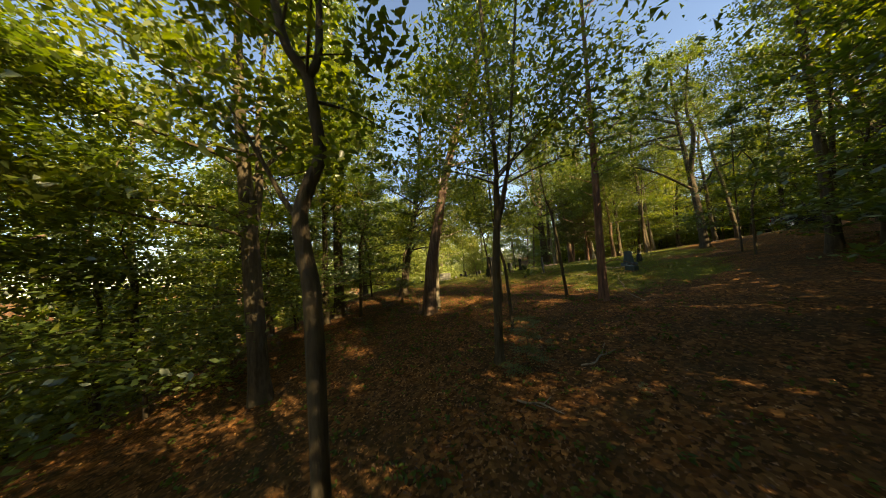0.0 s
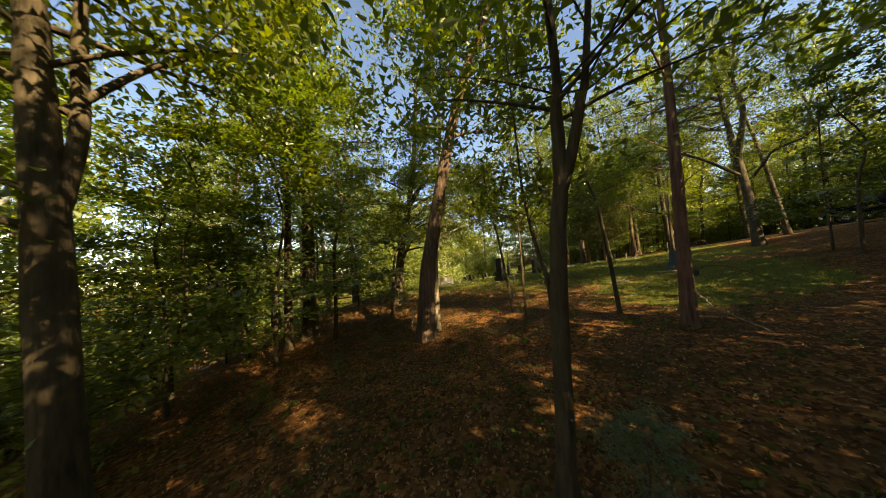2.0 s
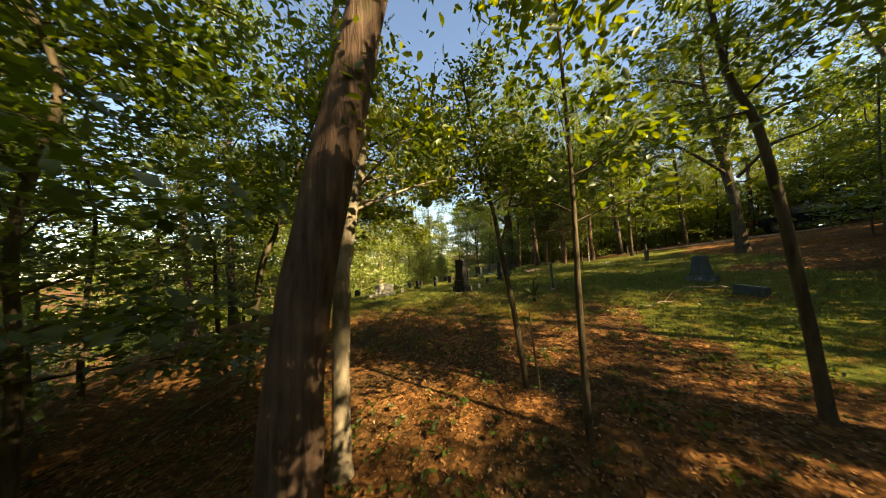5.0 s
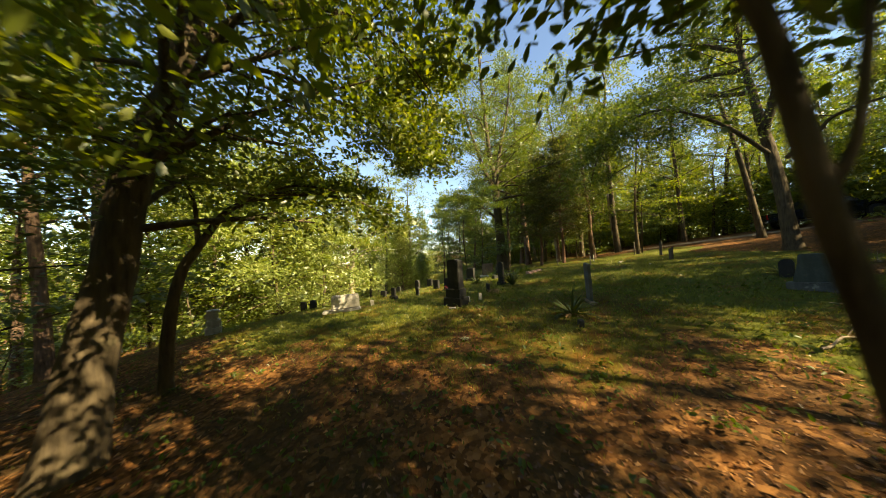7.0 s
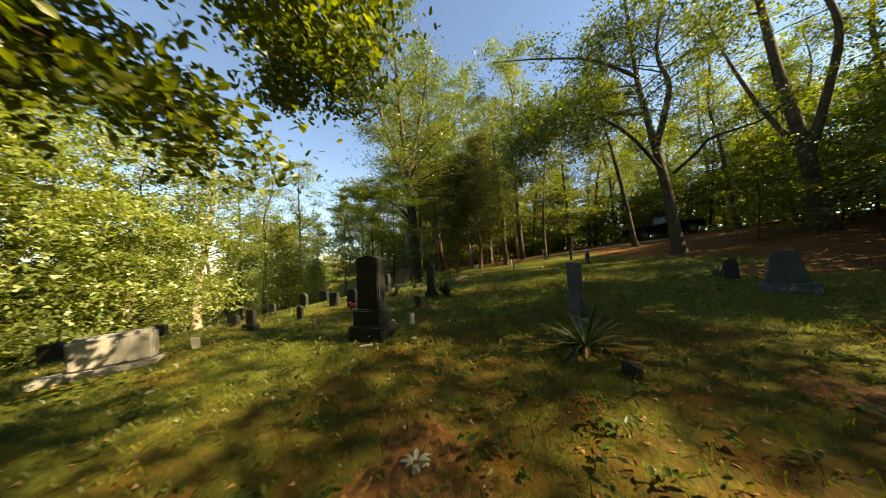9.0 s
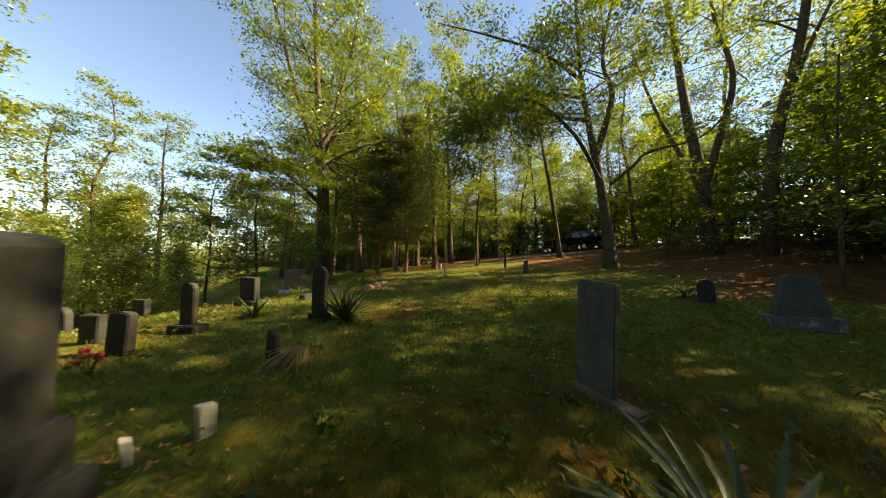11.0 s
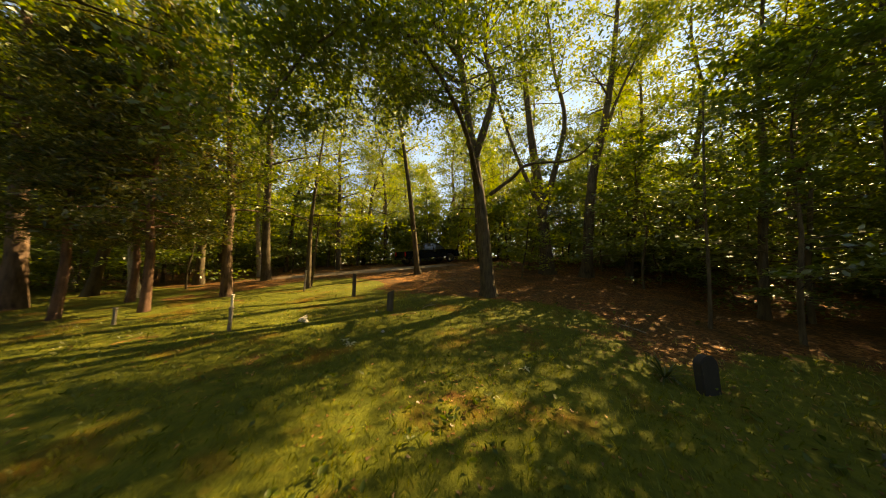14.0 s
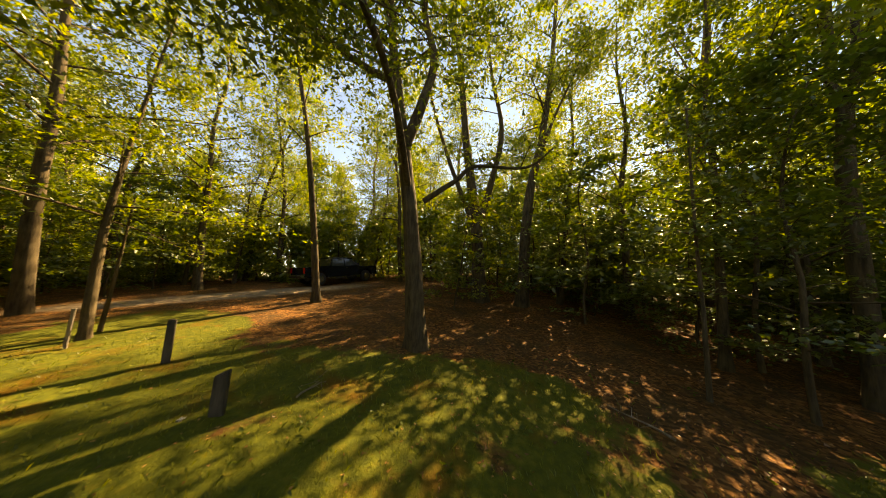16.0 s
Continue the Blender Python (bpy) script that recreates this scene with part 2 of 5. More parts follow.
def ground_material():
    k = Mat("forest_floor")
    at = k.where((1, 1, 1))
    turf = k.t.nodes.new("ShaderNodeAttribute")
    turf.attribute_name = "turf"
    dirt = k.t.nodes.new("ShaderNodeAttribute")
    dirt.attribute_name = "dirt"
    leafy = k.node("ShaderNodeTexVoronoi", Vector=at, Scale=17.0)
    litter = k.ramp(leafy.outputs["Color"], (0.1, (0.036, 0.016, 0.005)), (0.5, (0.125, 0.05, 0.013)), (0.95, (0.3, 0.14, 0.042)))
    litter = k.mix(k.ramp(k.noise(1.1, at, 4), (0.38, (0, 0, 0)), (0.66, (0.85, 0.85, 0.85))), litter, (0.05, 0.032, 0.012))
    green = k.ramp(k.noise(7, at, 6, 0.7), (0.3, (0.04, 0.05, 0.007)), (0.55, (0.082, 0.09, 0.01)), (0.75, (0.14, 0.118, 0.018)))
    brown = k.ramp(k.noise(0.9, at, 4), (0.53, (0, 0, 0)), (0.7, (0.75, 0.75, 0.75)))
    green = k.mix(brown, green, (0.13, 0.056, 0.006))
    moss = k.t.nodes.new("ShaderNodeAttribute")
    moss.attribute_name = "moss"
    amber = k.ramp(k.noise(4.0, at, 5), (0.3, (0.026, 0.016, 0.003)), (0.6, (0.085, 0.034, 0.004)), (0.8, (0.15, 0.066, 0.008)))
    patchy = k.mix(1.0, moss.outputs["Fac"], k.ramp(k.noise(1.7, at, 5), (0.32, (1, 1, 1)), (0.6, (0.25, 0.25, 0.25))), "MULTIPLY")
    green = k.mix(patchy, green, amber)
    edge = k.noise(2.3, at, 5)
    amount = k.node("ShaderNodeMath")
    amount.operation = "ADD"
    k.put(amount.inputs[0], turf.outputs["Fac"])
    k.put(amount.inputs[1], edge)
    colour = k.mix(k.ramp(amount.outputs[0], (0.85, (0, 0, 0)), (1.15, (1, 1, 1))), litter, green)
    sand = k.ramp(k.noise(3.0, at, 5), (0.3, (0.16, 0.115, 0.075)), (0.7, (0.3, 0.23, 0.16)))
    colour = k.mix(dirt.outputs["Fac"], colour, sand)
    rough_up = k.mix(0.5, leafy.outputs["Color"], k.noise(22, at, 5))
    return k.bump(rough_up, 0.9, 0.05).finish(colour, 0.95, Specular_IOR_Level=0.12)


def spread(lo, hi, step, far):
    core = np.arange(lo, hi + step, step)
    out = np.cumsum(step * 1.16 ** np.arange(1, 60))
    out = out[out < far]
    return np.concatenate([(lo - out)[::-1], core, hi + step + out])


gx, gy = spread(-9, 27, 0.3, 700), spread(-3, 36, 0.3, 700)
GX, GY = np.meshgrid(gx, gy)
rows_n, cols_n = GX.shape
idx = np.arange(rows_n * cols_n).reshape(rows_n, cols_n)
quads = np.stack([idx[:-1, :-1], idx[:-1, 1:], idx[1:, 1:], idx[1:, :-1]], -1).reshape(-1, 4)
ground_mesh = quick_mesh("ground", np.stack([GX, GY, height(GX, GY)], -1).reshape(-1, 3), quads, ground_material(), True)
for key, values in (("turf", grassy(GX, GY)), ("dirt", earthy(GX, GY)), ("moss", mossy(GX, GY))):
    ground_mesh.attributes.new(key, "FLOAT", "POINT").data.foreach_set("value", values.astype(np.float32).ravel())
tagged(new("ground", ground_mesh), "woodland slope of brown leaf litter and thin graveyard turf", "ground", kind="structure")

# ---- plants: tools ----


class Shape:
    """Gathers places and four-cornered faces."""

    def __init__(self):
        self.v, self.f, self.n = [], [], 0

    def add(self, verts, faces):
        self.v.append(np.asarray(verts, float))
        self.f.append(np.asarray(faces, int) + self.n)
        self.n += len(verts)

    def mesh(self, name, material, smooth=False):
        return quick_mesh(name, np.concatenate(self.v), np.concatenate(self.f), material, smooth)


def curve(points, steps=4):
    """A smooth line through the points."""
    p = np.asarray(points, float)
    p = np.vstack([2 * p[0] - p[1], p, 2 * p[-1] - p[-2]])
    out = []
    for a, b, c, d in zip(p[:-3], p[1:-2], p[2:-1], p[3:]):
        for s in np.arange(steps) / steps:
            out.append(0.5 * (2 * b + (c - a) * s + (2 * a - 5 * b + 4 * c - d) * s**2 + (3 * b - a - 3 * c + d) * s**3))
    return np.array(out + [p[-2]])


def tube(shape, line, r0, r1, sides=7, flare=0.0, rng=None, lumps=0.0, power=1.0):
    """A tapered limb along a line."""
    line = np.asarray(line, float)
    n = len(line)
    way = np.gradient(line, axis=0)
    way /= np.linalg.norm(way, axis=1, keepdims=True) + 1e-9
    ref = np.where(np.abs(way[:, 2:3]) > 0.9, np.array([[1.0, 0, 0]]), np.array([[0, 0, 1.0]]))
    if np.abs(way[:, 2]).mean() > 0.6:
        ref = np.tile([1.0, 0.0, 0.0], (n, 1))
    else:
        ref = np.tile([0.0, 0.0, 1.0], (n, 1))
    side = np.cross(way, ref)
    side /= np.linalg.norm(side, axis=1, keepdims=True) + 1e-9
    up = np.cross(side, way)
    s = np.linspace(0, 1, n)
    rad = r0 + (r1 - r0) * s**power
    along = np.concatenate([[0], np.cumsum(np.linalg.norm(np.diff(line, axis=0), axis=1))])
    rad = rad * (1 + flare * np.exp(-along / (2.2 * r0)))
    a = np.linspace(0, 2 * np.pi, sides, endpoint=False)
    grid = rad[:, None] * np.ones(sides)
    if rng is not None and lumps:
        grid = grid * (1 + lumps * rng.normal(size=grid.shape))
        if flare:
            grid = grid * (1 + 0.35 * flare * np.exp(-along / (2.0 * r0))[:, None] * np.sin(a * 4 + 1)[None])
    ring = line[:, None] + grid[..., None] * (np.cos(a)[None, :, None] * side[:, None] + np.sin(a)[None, :, None] * up[:, None])
    i = np.arange(n * sides).reshape(n, sides)
    j = np.roll(i, -1, 1)
    shape.add(ring.reshape(-1, 3), np.stack([i[:-1], j[:-1], j[1:], i[1:]], -1).reshape(-1, 4))


def leaves(shape, rng, centres, size, tilt=0.55, slim=0.5, fine=False, hang=0.0):
    """Leaf blades round the given places: folded pointed ovals if fine, kites if "kite", else plain points."""
    n = len(centres)
    if not n:
        return
    normal = np.tile([0, 0, 1.0], (n, 1)) + tilt * rng.normal(size=(n, 3))
    normal /= np.linalg.norm(normal, axis=1, keepdims=True)
    way = rng.normal(size=(n, 3))
    way[:, 2] -= hang
    way -= (way * normal).sum(1, keepdims=True) * normal
    way /= np.linalg.norm(way, axis=1, keepdims=True) + 1e-9
    across = np.cross(normal, way)
    length = size * rng.uniform(0.65, 1.3, (n, 1))
    width = length * slim
    c = np.asarray(centres, float)
    base, tip = c - way * length * 0.5, c + way * length * 0.5
    if fine == "kite":
        mid = c - way * length * 0.08
        v = np.stack([base, mid - across * width * 0.55, tip, mid + across * width * 0.5], 1).reshape(-1, 3)
        shape.add(v, np.arange(n)[:, None] * 4 + [0, 1, 2, 3])
    elif fine:
        lift = normal * width * 0.16
        l1, r1 = c - way * length * 0.2 - across * width * 0.5 + lift, c - way * length * 0.2 + across * width * 0.5 + lift
        l2, r2 = c + way * length * 0.2 - across * width * 0.36 + lift, c + way * length * 0.2 + across * width * 0.36 + lift
        v = np.stack([base, l1, l2, tip, r2, r1], 1).reshape(-1, 3)
        o = np.arange(n)[:, None] * 6
        shape.add(v, np.concatenate([o + [0, 3, 2, 1], o + [0, 5, 4, 3]]))
    else:
        low = c - way * length * 0.35
        v = np.stack([low - across * width * 0.55, tip, low + across * width * 0.45 - way * length * 0.1], 1).reshape(-1, 3)
        shape.add(v, np.arange(n)[:, None] * 3 + [0, 1, 2])


def foliage(rng, wood, crown, stem, r_low, r_high, low, reach, limbs, count, size, rise=0.4, flat=0.55, taper=0.6, fine=False,
            tilt=0.75, slim=0.5, sides=4, aim=None, twigs=4, sag=0.12, spray=0.38, hang=0.0):
    """Limbs, twigs and leaf sprays along a stem (a line of places), from the fraction low of its length up."""
    line = np.asarray(stem, float)
    spots = []
    for i in range(limbs):
        f = low + (1 - low) * ((i + rng.uniform(0.1, 0.9)) / limbs)
        p0 = np.array([np.interp(f * (len(line) - 1), np.arange(len(line)), line[:, k]) for k in range(3)])
        up = (f - low) / (1 - low + 1e-6)
        length = reach * (1 - taper * up**1.4) * rng.uniform(0.65, 1.15)
        angle = i * 2.4 + rng.normal(0, 0.5) if aim is None else aim + rng.normal(0, 0.9)
        way = np.array([math.cos(angle), math.sin(angle), rise + 0.5 * up + rng.normal(0, 0.12)])
        way /= np.linalg.norm(way)
        bend = rng.normal(0, 0.18, 3)
        pts = [p0, p0 + way * length * 0.33 + bend * length * 0.12, p0 + way * length * 0.68 + bend * length * 0.3 - [0, 0, sag * length * 0.3],
               p0 + way * length + bend * length * 0.45 - [0, 0, sag * length]]
        path = curve(pts, 2)
        thick = (r_low + (r_high - r_low) * f) * rng.uniform(0.28, 0.45)
        tube(wood, path, thick, thick * 0.22, sides)
        for k in range(twigs):
            g = 0.35 + 0.65 * (k + rng.uniform(0, 1)) / twigs
            q0 = np.array([np.interp(g * (len(path) - 1), np.arange(len(path)), path[:, j]) for j in range(3)])
            turn = rng.choice([-1, 1]) * rng.uniform(0.4, 1.2)
            c, s = math.cos(turn), math.sin(turn)
            out = np.array([way[0] * c - way[1] * s, way[0] * s + way[1] * c, way[2] * 0.5 + rng.normal(0, 0.15)])
            reach2 = length * rng.uniform(0.22, 0.42)
            q1 = q0 + out * reach2
            tube(wood, np.array([q0, q1]), thick * 0.3, thick * 0.1, 3)
            spots += [(q0 + (q1 - q0) * 0.55, reach2), (q1, reach2)]
        spots.append((path[-1], length * 0.25))
    spots_at = np.array([s[0] for s in spots])
    wide = np.array([max(s[1], 0.25) for s in spots])
    pick = rng.integers(0, len(spots), count)
    clumps = rng.normal(size=(len(spots), 5, 3)) * np.array([1, 1, flat]) * (wide * spray + 0.14)[:, None, None] + spots_at[:, None]
    jitter = rng.normal(size=(count, 3)) * np.array([1, 1, flat * 0.8]) * (wide[pick] * spray * 0.42 + size * 0.7)[:, None]
    leaves(crown, rng, clumps[pick, rng.integers(0, 5, count)] + jitter, size, tilt, slim, fine, hang)


def make_tree(name, wood, crown, bark_material, leaf_material, label, at=(0, 0, 0), category="tree", group="woodland trees"):
    tree = new(name)
    tree.location = at
    trunk = new("trunk", quick_mesh("trunk", wood.v[0], wood.f[0], bark_material, True))
    trunk.parent = tree
    pieces, start = [], 0
    for v, f in zip(wood.v, wood.f):
        pieces.append((v, f - start))
        start += len(v)
    own = any(at)
    rest = Shape()
    for v, f in pieces[1:]:
        if own and len(v) > 6:
            new("limb", quick_mesh("limb", v, f, bark_material, True)).parent = tree
        else:
            rest.add(v, f)
    if rest.n:
        twigs = new("branchwork", rest.mesh("branchwork", bark_material, True))
        twigs.parent = tree
        tagged(twigs, kind="stuff")
    if crown.n:
        top = new("crown", crown.mesh("crown", leaf_material))
        top.parent = tree
    return tagged(tree, label, category, group)


def model_tree(seed, tall, r, low, reach, limbs, count, size, bark_material, leaf_material, label, name="tree", lean=0.05, top_part=0.97, **more):
    """A free-standing tree at the origin, to be copied."""
    rng = np.random.default_rng(seed)
    drift = rng.normal(0, lean, 2)
    wob = rng.normal(0, 0.12, (6, 2))
    f = np.linspace(0, 1, 6)
    pts = [(drift[0] * tall * a + wob[k, 0] * a * 2, drift[1] * tall * a + wob[k, 1] * a * 2, -0.35 + (tall + 0.35) * a) for k, a in enumerate(f)]
    line = curve(pts, 3)
    wood, crown = Shape(), Shape()
    tube(wood, line, r, r * 0.16, 8, 0.5, rng, 0.04)
    foliage(rng, wood, crown, line[: int(len(line) * top_part) + 1], r, r * 0.2, low, reach, limbs, count, size, **more)
    return make_tree(name, wood, crown, bark_material, leaf_material, label)


def placed(x, y, turn, size=1.0, sink=0.0):
    return Matrix.Translation((x, y, ground_z(x, y) - sink)) @ Matrix.Rotation(turn, 4, "Z") @ Matrix.Scale(size, 4)


def stemmed_tree(seed, name, label, stems, bark_material, leaf_material, boughs=(), bare=(), group="woodland trees"):
    """A tree with its own stems: (points, radius low, radius high); boughs: settings of foliage for each stem."""
    rng = np.random.default_rng(seed)
    wood, crown = Shape(), Shape()
    x0, y0 = stems[0][0][0][:2]
    base = np.array([x0, y0, ground_z(x0, y0)])
    lines = []
    for n, (points, r0, r1) in enumerate(stems):
        pts = [np.array(p) - base for p in points]
        if n == 0:
            pts[0][2] = -0.3
        line = curve(pts, 5)
        lines.append(line)
        tube(wood, line, r0, r1, 12 if n == 0 else 9, 0.55 if n == 0 else 0.0, rng, 0.035)
    for n, settings in boughs:
        foliage(rng, wood, crown, lines[n], stems[n][1], stems[n][2], **settings)
    for points, r0, r1 in bare:
        tube(wood, curve([np.array(p) - base for p in points], 3), r0, r1, 5)
    return make_tree(name, wood, crown, bark_material, leaf_material, label, base, group=group)

# ---- trees along the way ----


def bough(low=0.3, reach=1.6, limbs=10, count=1500, size=0.13, **more):
    return dict(low=low, reach=reach, limbs=limbs, count=count, size=size, **more)


stemmed_tree(11, "forked_tree", "slender dark forked tree leaning beside the path", [
    ([(-0.34, 1.9, -1.4), (-0.36, 1.9, 0.67), (-0.41, 1.88, 1.2), (-0.43, 1.87, 1.55), (-0.35, 1.9, 1.85), (-0.27, 1.95, 2.12), (-0.3, 1.93, 2.5), (-0.35, 1.9, 2.86), (-0.5, 1.8, 3.2), (-0.62, 1.8, 4.4), (-0.5, 2.0, 7.0)], 0.082, 0.028),
    ([(-0.43, 1.87, 1.5), (-0.58, 1.86, 1.72), (-0.78, 1.86, 2.1), (-1.15, 1.9, 2.7)], 0.03, 0.012),
    ([(-0.34, 1.9, 2.82), (-0.25, 1.95, 3.1), (-0.22, 1.97, 3.9), (-0.1, 2.0, 5.6)], 0.045, 0.018)], BARK_GREY, LEAF_MAPLE,
    [(0, bough(0.62, 1.5, 11, 2600, 0.107, fine=True)), (1, bough(0.45, 0.7, 4, 420, 0.1, fine=True)), (2, bough(0.5, 1.0, 5, 700, 0.107, fine=True))])
stemmed_tree(12, "twin_stem_tree", "grey twin-stemmed hardwood with long low limbs", [
    ([(-3.4, 4.9, -1.5), (-3.48, 4.81, 1.58), (-3.52, 4.75, 3.09), (-3.55, 4.71, 4.24), (-3.56, 4.7, 6.0), (-3.8, 4.9, 11.0)], 0.19, 0.05),
    ([(-3.45, 4.85, 2.0), (-3.38, 4.96, 2.93), (-3.38, 4.96, 4.0), (-3.3, 5.0, 5.4), (-3.0, 5.3, 9.5)], 0.095, 0.03),
    ([(-3.5, 4.72, 3.25), (-3.78, 4.37, 3.5), (-4.1, 3.9, 3.6), (-5.0, 2.9, 4.0), (-5.6, 2.4, 4.1)], 0.05, 0.012),
    ([(-3.5, 4.74, 2.2), (-3.77, 4.38, 2.4), (-4.05, 3.9, 2.4), (-4.9, 2.9, 2.5), (-5.4, 2.5, 2.7)], 0.035, 0.01),
    ([(-3.5, 4.72, 1.85), (-3.81, 4.32, 2.02), (-4.05, 3.9, 2.06), (-4.8, 3.0, 2.3), (-5.3, 2.6, 2.5)], 0.04, 0.01),
    ([(-3.44, 4.87, 3.1), (-3.05, 5.44, 4.0), (-2.56, 6.17, 4.82), (-2.14, 6.8, 5.95)], 0.05, 0.012)], BARK_GREY, LEAF_MAPLE,
    [(0, bough(0.45, 2.6, 16, 6140, 0.156)), (1, bough(0.5, 2.0, 9, 2880, 0.156)), (2, bough(0.45, 0.9, 7, 1340, 0.144, rise=0.05)),
     (3, bough(0.4, 0.9, 6, 1150, 0.144, rise=0.05)), (4, bough(0.4, 0.9, 6, 1150, 0.144, rise=0.0)), (5, bough(0.4, 1.1, 8, 1540, 0.144))])
stemmed_tree(13, "forked_tree", "dark narrow tree with a high fork on the leaf litter", [
    ([(1.52, 5.16, -1.0), (1.6, 5.1, 1.1), (1.68, 5.07, 1.9), (1.7, 5.06, 2.6), (1.72, 5.06, 3.4), (1.6, 5.2, 8.5)], 0.092, 0.03),
    ([(1.67, 5.07, 1.8), (1.78, 5.02, 2.15), (1.88, 4.97, 2.6), (2.0, 4.95, 3.3), (2.5, 5.0, 7.6)], 0.065, 0.02)], BARK_GREY, LEAF_MAPLE,
    [(0, bough(0.56, 2.8, 14, 3640, 0.13)), (1, bough(0.55, 2.4, 11, 2800, 0.13))])
stemmed_tree(14, "shagbark_tree", "leaning hardwood with shaggy brown bark", [
    ([(-0.56, 9.87, -0.9), (-0.42, 9.9, 0.8), (0.0, 9.96, 2.82), (0.42, 10.03, 4.62), (1.12, 10.15, 6.96), (1.75, 10.28, 8.4), (2.6, 10.5, 12.5)], 0.24, 0.07)],
    BARK_BROWN, LEAF_OAK, [(0, bough(0.5, 2.6, 20, 10940, 0.180))])
stemmed_tree(15, "pine_tree", "straight red-barked pine with dead lower twigs", [
    ([(5.24, 8.5, -0.5), (5.27, 8.48, 1.67), (5.3, 8.45, 3.96), (5.32, 8.43, 6.4), (5.37, 8.4, 12.0)], 0.14, 0.045)],
    BARK_RED, LEAF_OAK, [(0, bough(0.5, 2.3, 22, 2760, 0.15))],
    [([(5.28, 8.46, z), (5.28 + 0.5 * math.cos(a), 8.46 + 0.5 * math.sin(a), z + 0.14), (5.28 + 1.25 * math.cos(a + 0.2), 8.46 + 1.25 * math.sin(a + 0.2), z + s)], 0.018, 0.004)
     for z, a, s in ((1.2, 0.4, 0.1), (1.9, 2.6, 0.5), (2.4, 4.4, 0.35), (2.9, 1.4, 0.6), (3.3, 3.4, 0.2), (3.8, 5.6, 0.5), (4.2, 2.0, 0.4), (4.6, 0.2, 0.6), (5.0, 4.0, 0.5), (0.7, 5.2, -0.2))])
stemmed_tree(16, "tall_tree", "tall straight dark trunk on the wooded bank", [
    ([(-5.05, 11.6, -1.1), (-4.98, 11.65, 4.77), (-4.94, 11.67, 8.75), (-5.0, 11.7, 15.0)], 0.23, 0.07)], BARK_GREY, LEAF_OAK,
    [(0, bough(0.3, 2.7, 24, 10640, 0.192))])
stemmed_tree(17, "tall_tree", "thin dark trunk close to a thicker one", [
    ([(-5.17, 10.62, -1.2), (-5.1, 10.68, 3.58), (-5.23, 10.57, 7.02), (-5.5, 10.4, 11.5)], 0.13, 0.04)], BARK_GREY, LEAF_MAPLE,
    [(0, bough(0.3, 2.0, 18, 7280, 0.168))])
stemmed_tree(18, "leaning_tree", "big leaning hardwood at the graveyard's edge", [
    ([(-2.7, 14.6, -0.7), (-2.58, 14.69, 0.35), (-2.43, 14.8, 1.36), (-2.25, 14.87, 2.64), (-1.96, 15.09, 3.91), (-1.77, 15.25, 5.19), (-1.6, 15.4, 6.5), (-1.2, 15.8, 12.0)], 0.24, 0.08),
    ([(-1.9, 15.1, 4.2), (-1.2, 15.4, 5.2), (-0.2, 15.8, 5.8), (0.9, 16.4, 5.9), (1.8, 17.0, 5.3)], 0.07, 0.015),
    ([(-2.2, 14.9, 2.9), (-1.7, 15.9, 3.5), (-1.0, 16.8, 3.7), (-0.4, 17.6, 3.4)], 0.05, 0.012),
    ([(-1.9, 15.15, 4.3), (-0.9, 15.9, 4.6), (0.2, 16.7, 4.5), (1.0, 17.0, 4.2), (1.6, 17.3, 3.6)], 0.045, 0.012),
    ([(-1.8, 15.2, 5.0), (-0.8, 16.3, 6.2), (0.3, 17.4, 6.4), (1.2, 18.4, 5.8), (1.8, 19.1, 4.9), (1.8, 19.6, 4.0)], 0.05, 0.012)], BARK_GREY, LEAF_MAPLE,
    [(0, bough(0.33, 3.0, 26, 10040, 0.12, fine=True)), (1, bough(0.25, 1.8, 16, 5200, 0.112, fine=True, rise=0.0, sag=0.25)),
     (2, bough(0.5, 1.0, 7, 560, 0.104, fine=True, rise=0.0, sag=0.3)), (3, bough(0.35, 1.3, 16, 2900, 0.115, fine=True, rise=-0.15, sag=0.5)), (4, bough(0.35, 1.7, 24, 10500, 0.125, fine=True, rise=0.0, sag=0.35, flat=0.7))])
stemmed_tree(19, "arching_tree", "small arching tree with a low fork", [
    ([(-2.98, 16.27, -0.6), (-2.93, 16.3, 0.4), (-2.8, 16.4, 1.31), (-2.61, 16.53, 1.77), (-2.32, 16.73, 2.37), (-2.01, 16.96, 2.68), (-1.65, 17.21, 2.88), (-0.68, 17.89, 3.0), (0.2, 18.4, 3.05)], 0.1, 0.02),
    ([(-2.61, 16.53, 1.75), (-2.65, 16.51, 2.56), (-2.79, 16.4, 3.47), (-2.7, 16.6, 5.5)], 0.045, 0.015),
    ([(-2.01, 16.96, 2.68), (-1.2, 17.15, 3.05), (-0.3, 17.35, 2.95), (0.4, 17.4, 2.6), (0.9, 17.5, 2.4)], 0.03, 0.01)], BARK_GREY, LEAF_MAPLE,
    [(0, bough(0.6, 1.6, 22, 6320, 0.1, fine=True, rise=0.15, flat=0.4, sag=0.25)), (1, bough(0.4, 1.3, 9, 2490, 0.098, fine=True)), (2, bough(0.5, 1.0, 9, 1050, 0.115, fine=True, rise=-0.2, sag=0.5))])
stemmed_tree(20, "pale_trunk_tree", "pale slim trunk beside the shagbark tree", [
    ([(-0.3, 10.52, -0.75), (-0.25, 10.58, 1.1), (-0.2, 10.62, 1.5), (-0.16, 10.66, 1.83), (-0.11, 10.71, 2.16), (0.0, 10.8, 2.9), (0.2, 11.0, 7.0)], 0.1, 0.04)],
    BARK_PALE, LEAF_MAPLE, [(0, bough(0.55, 1.4, 9, 1470, 0.107, fine=True))])
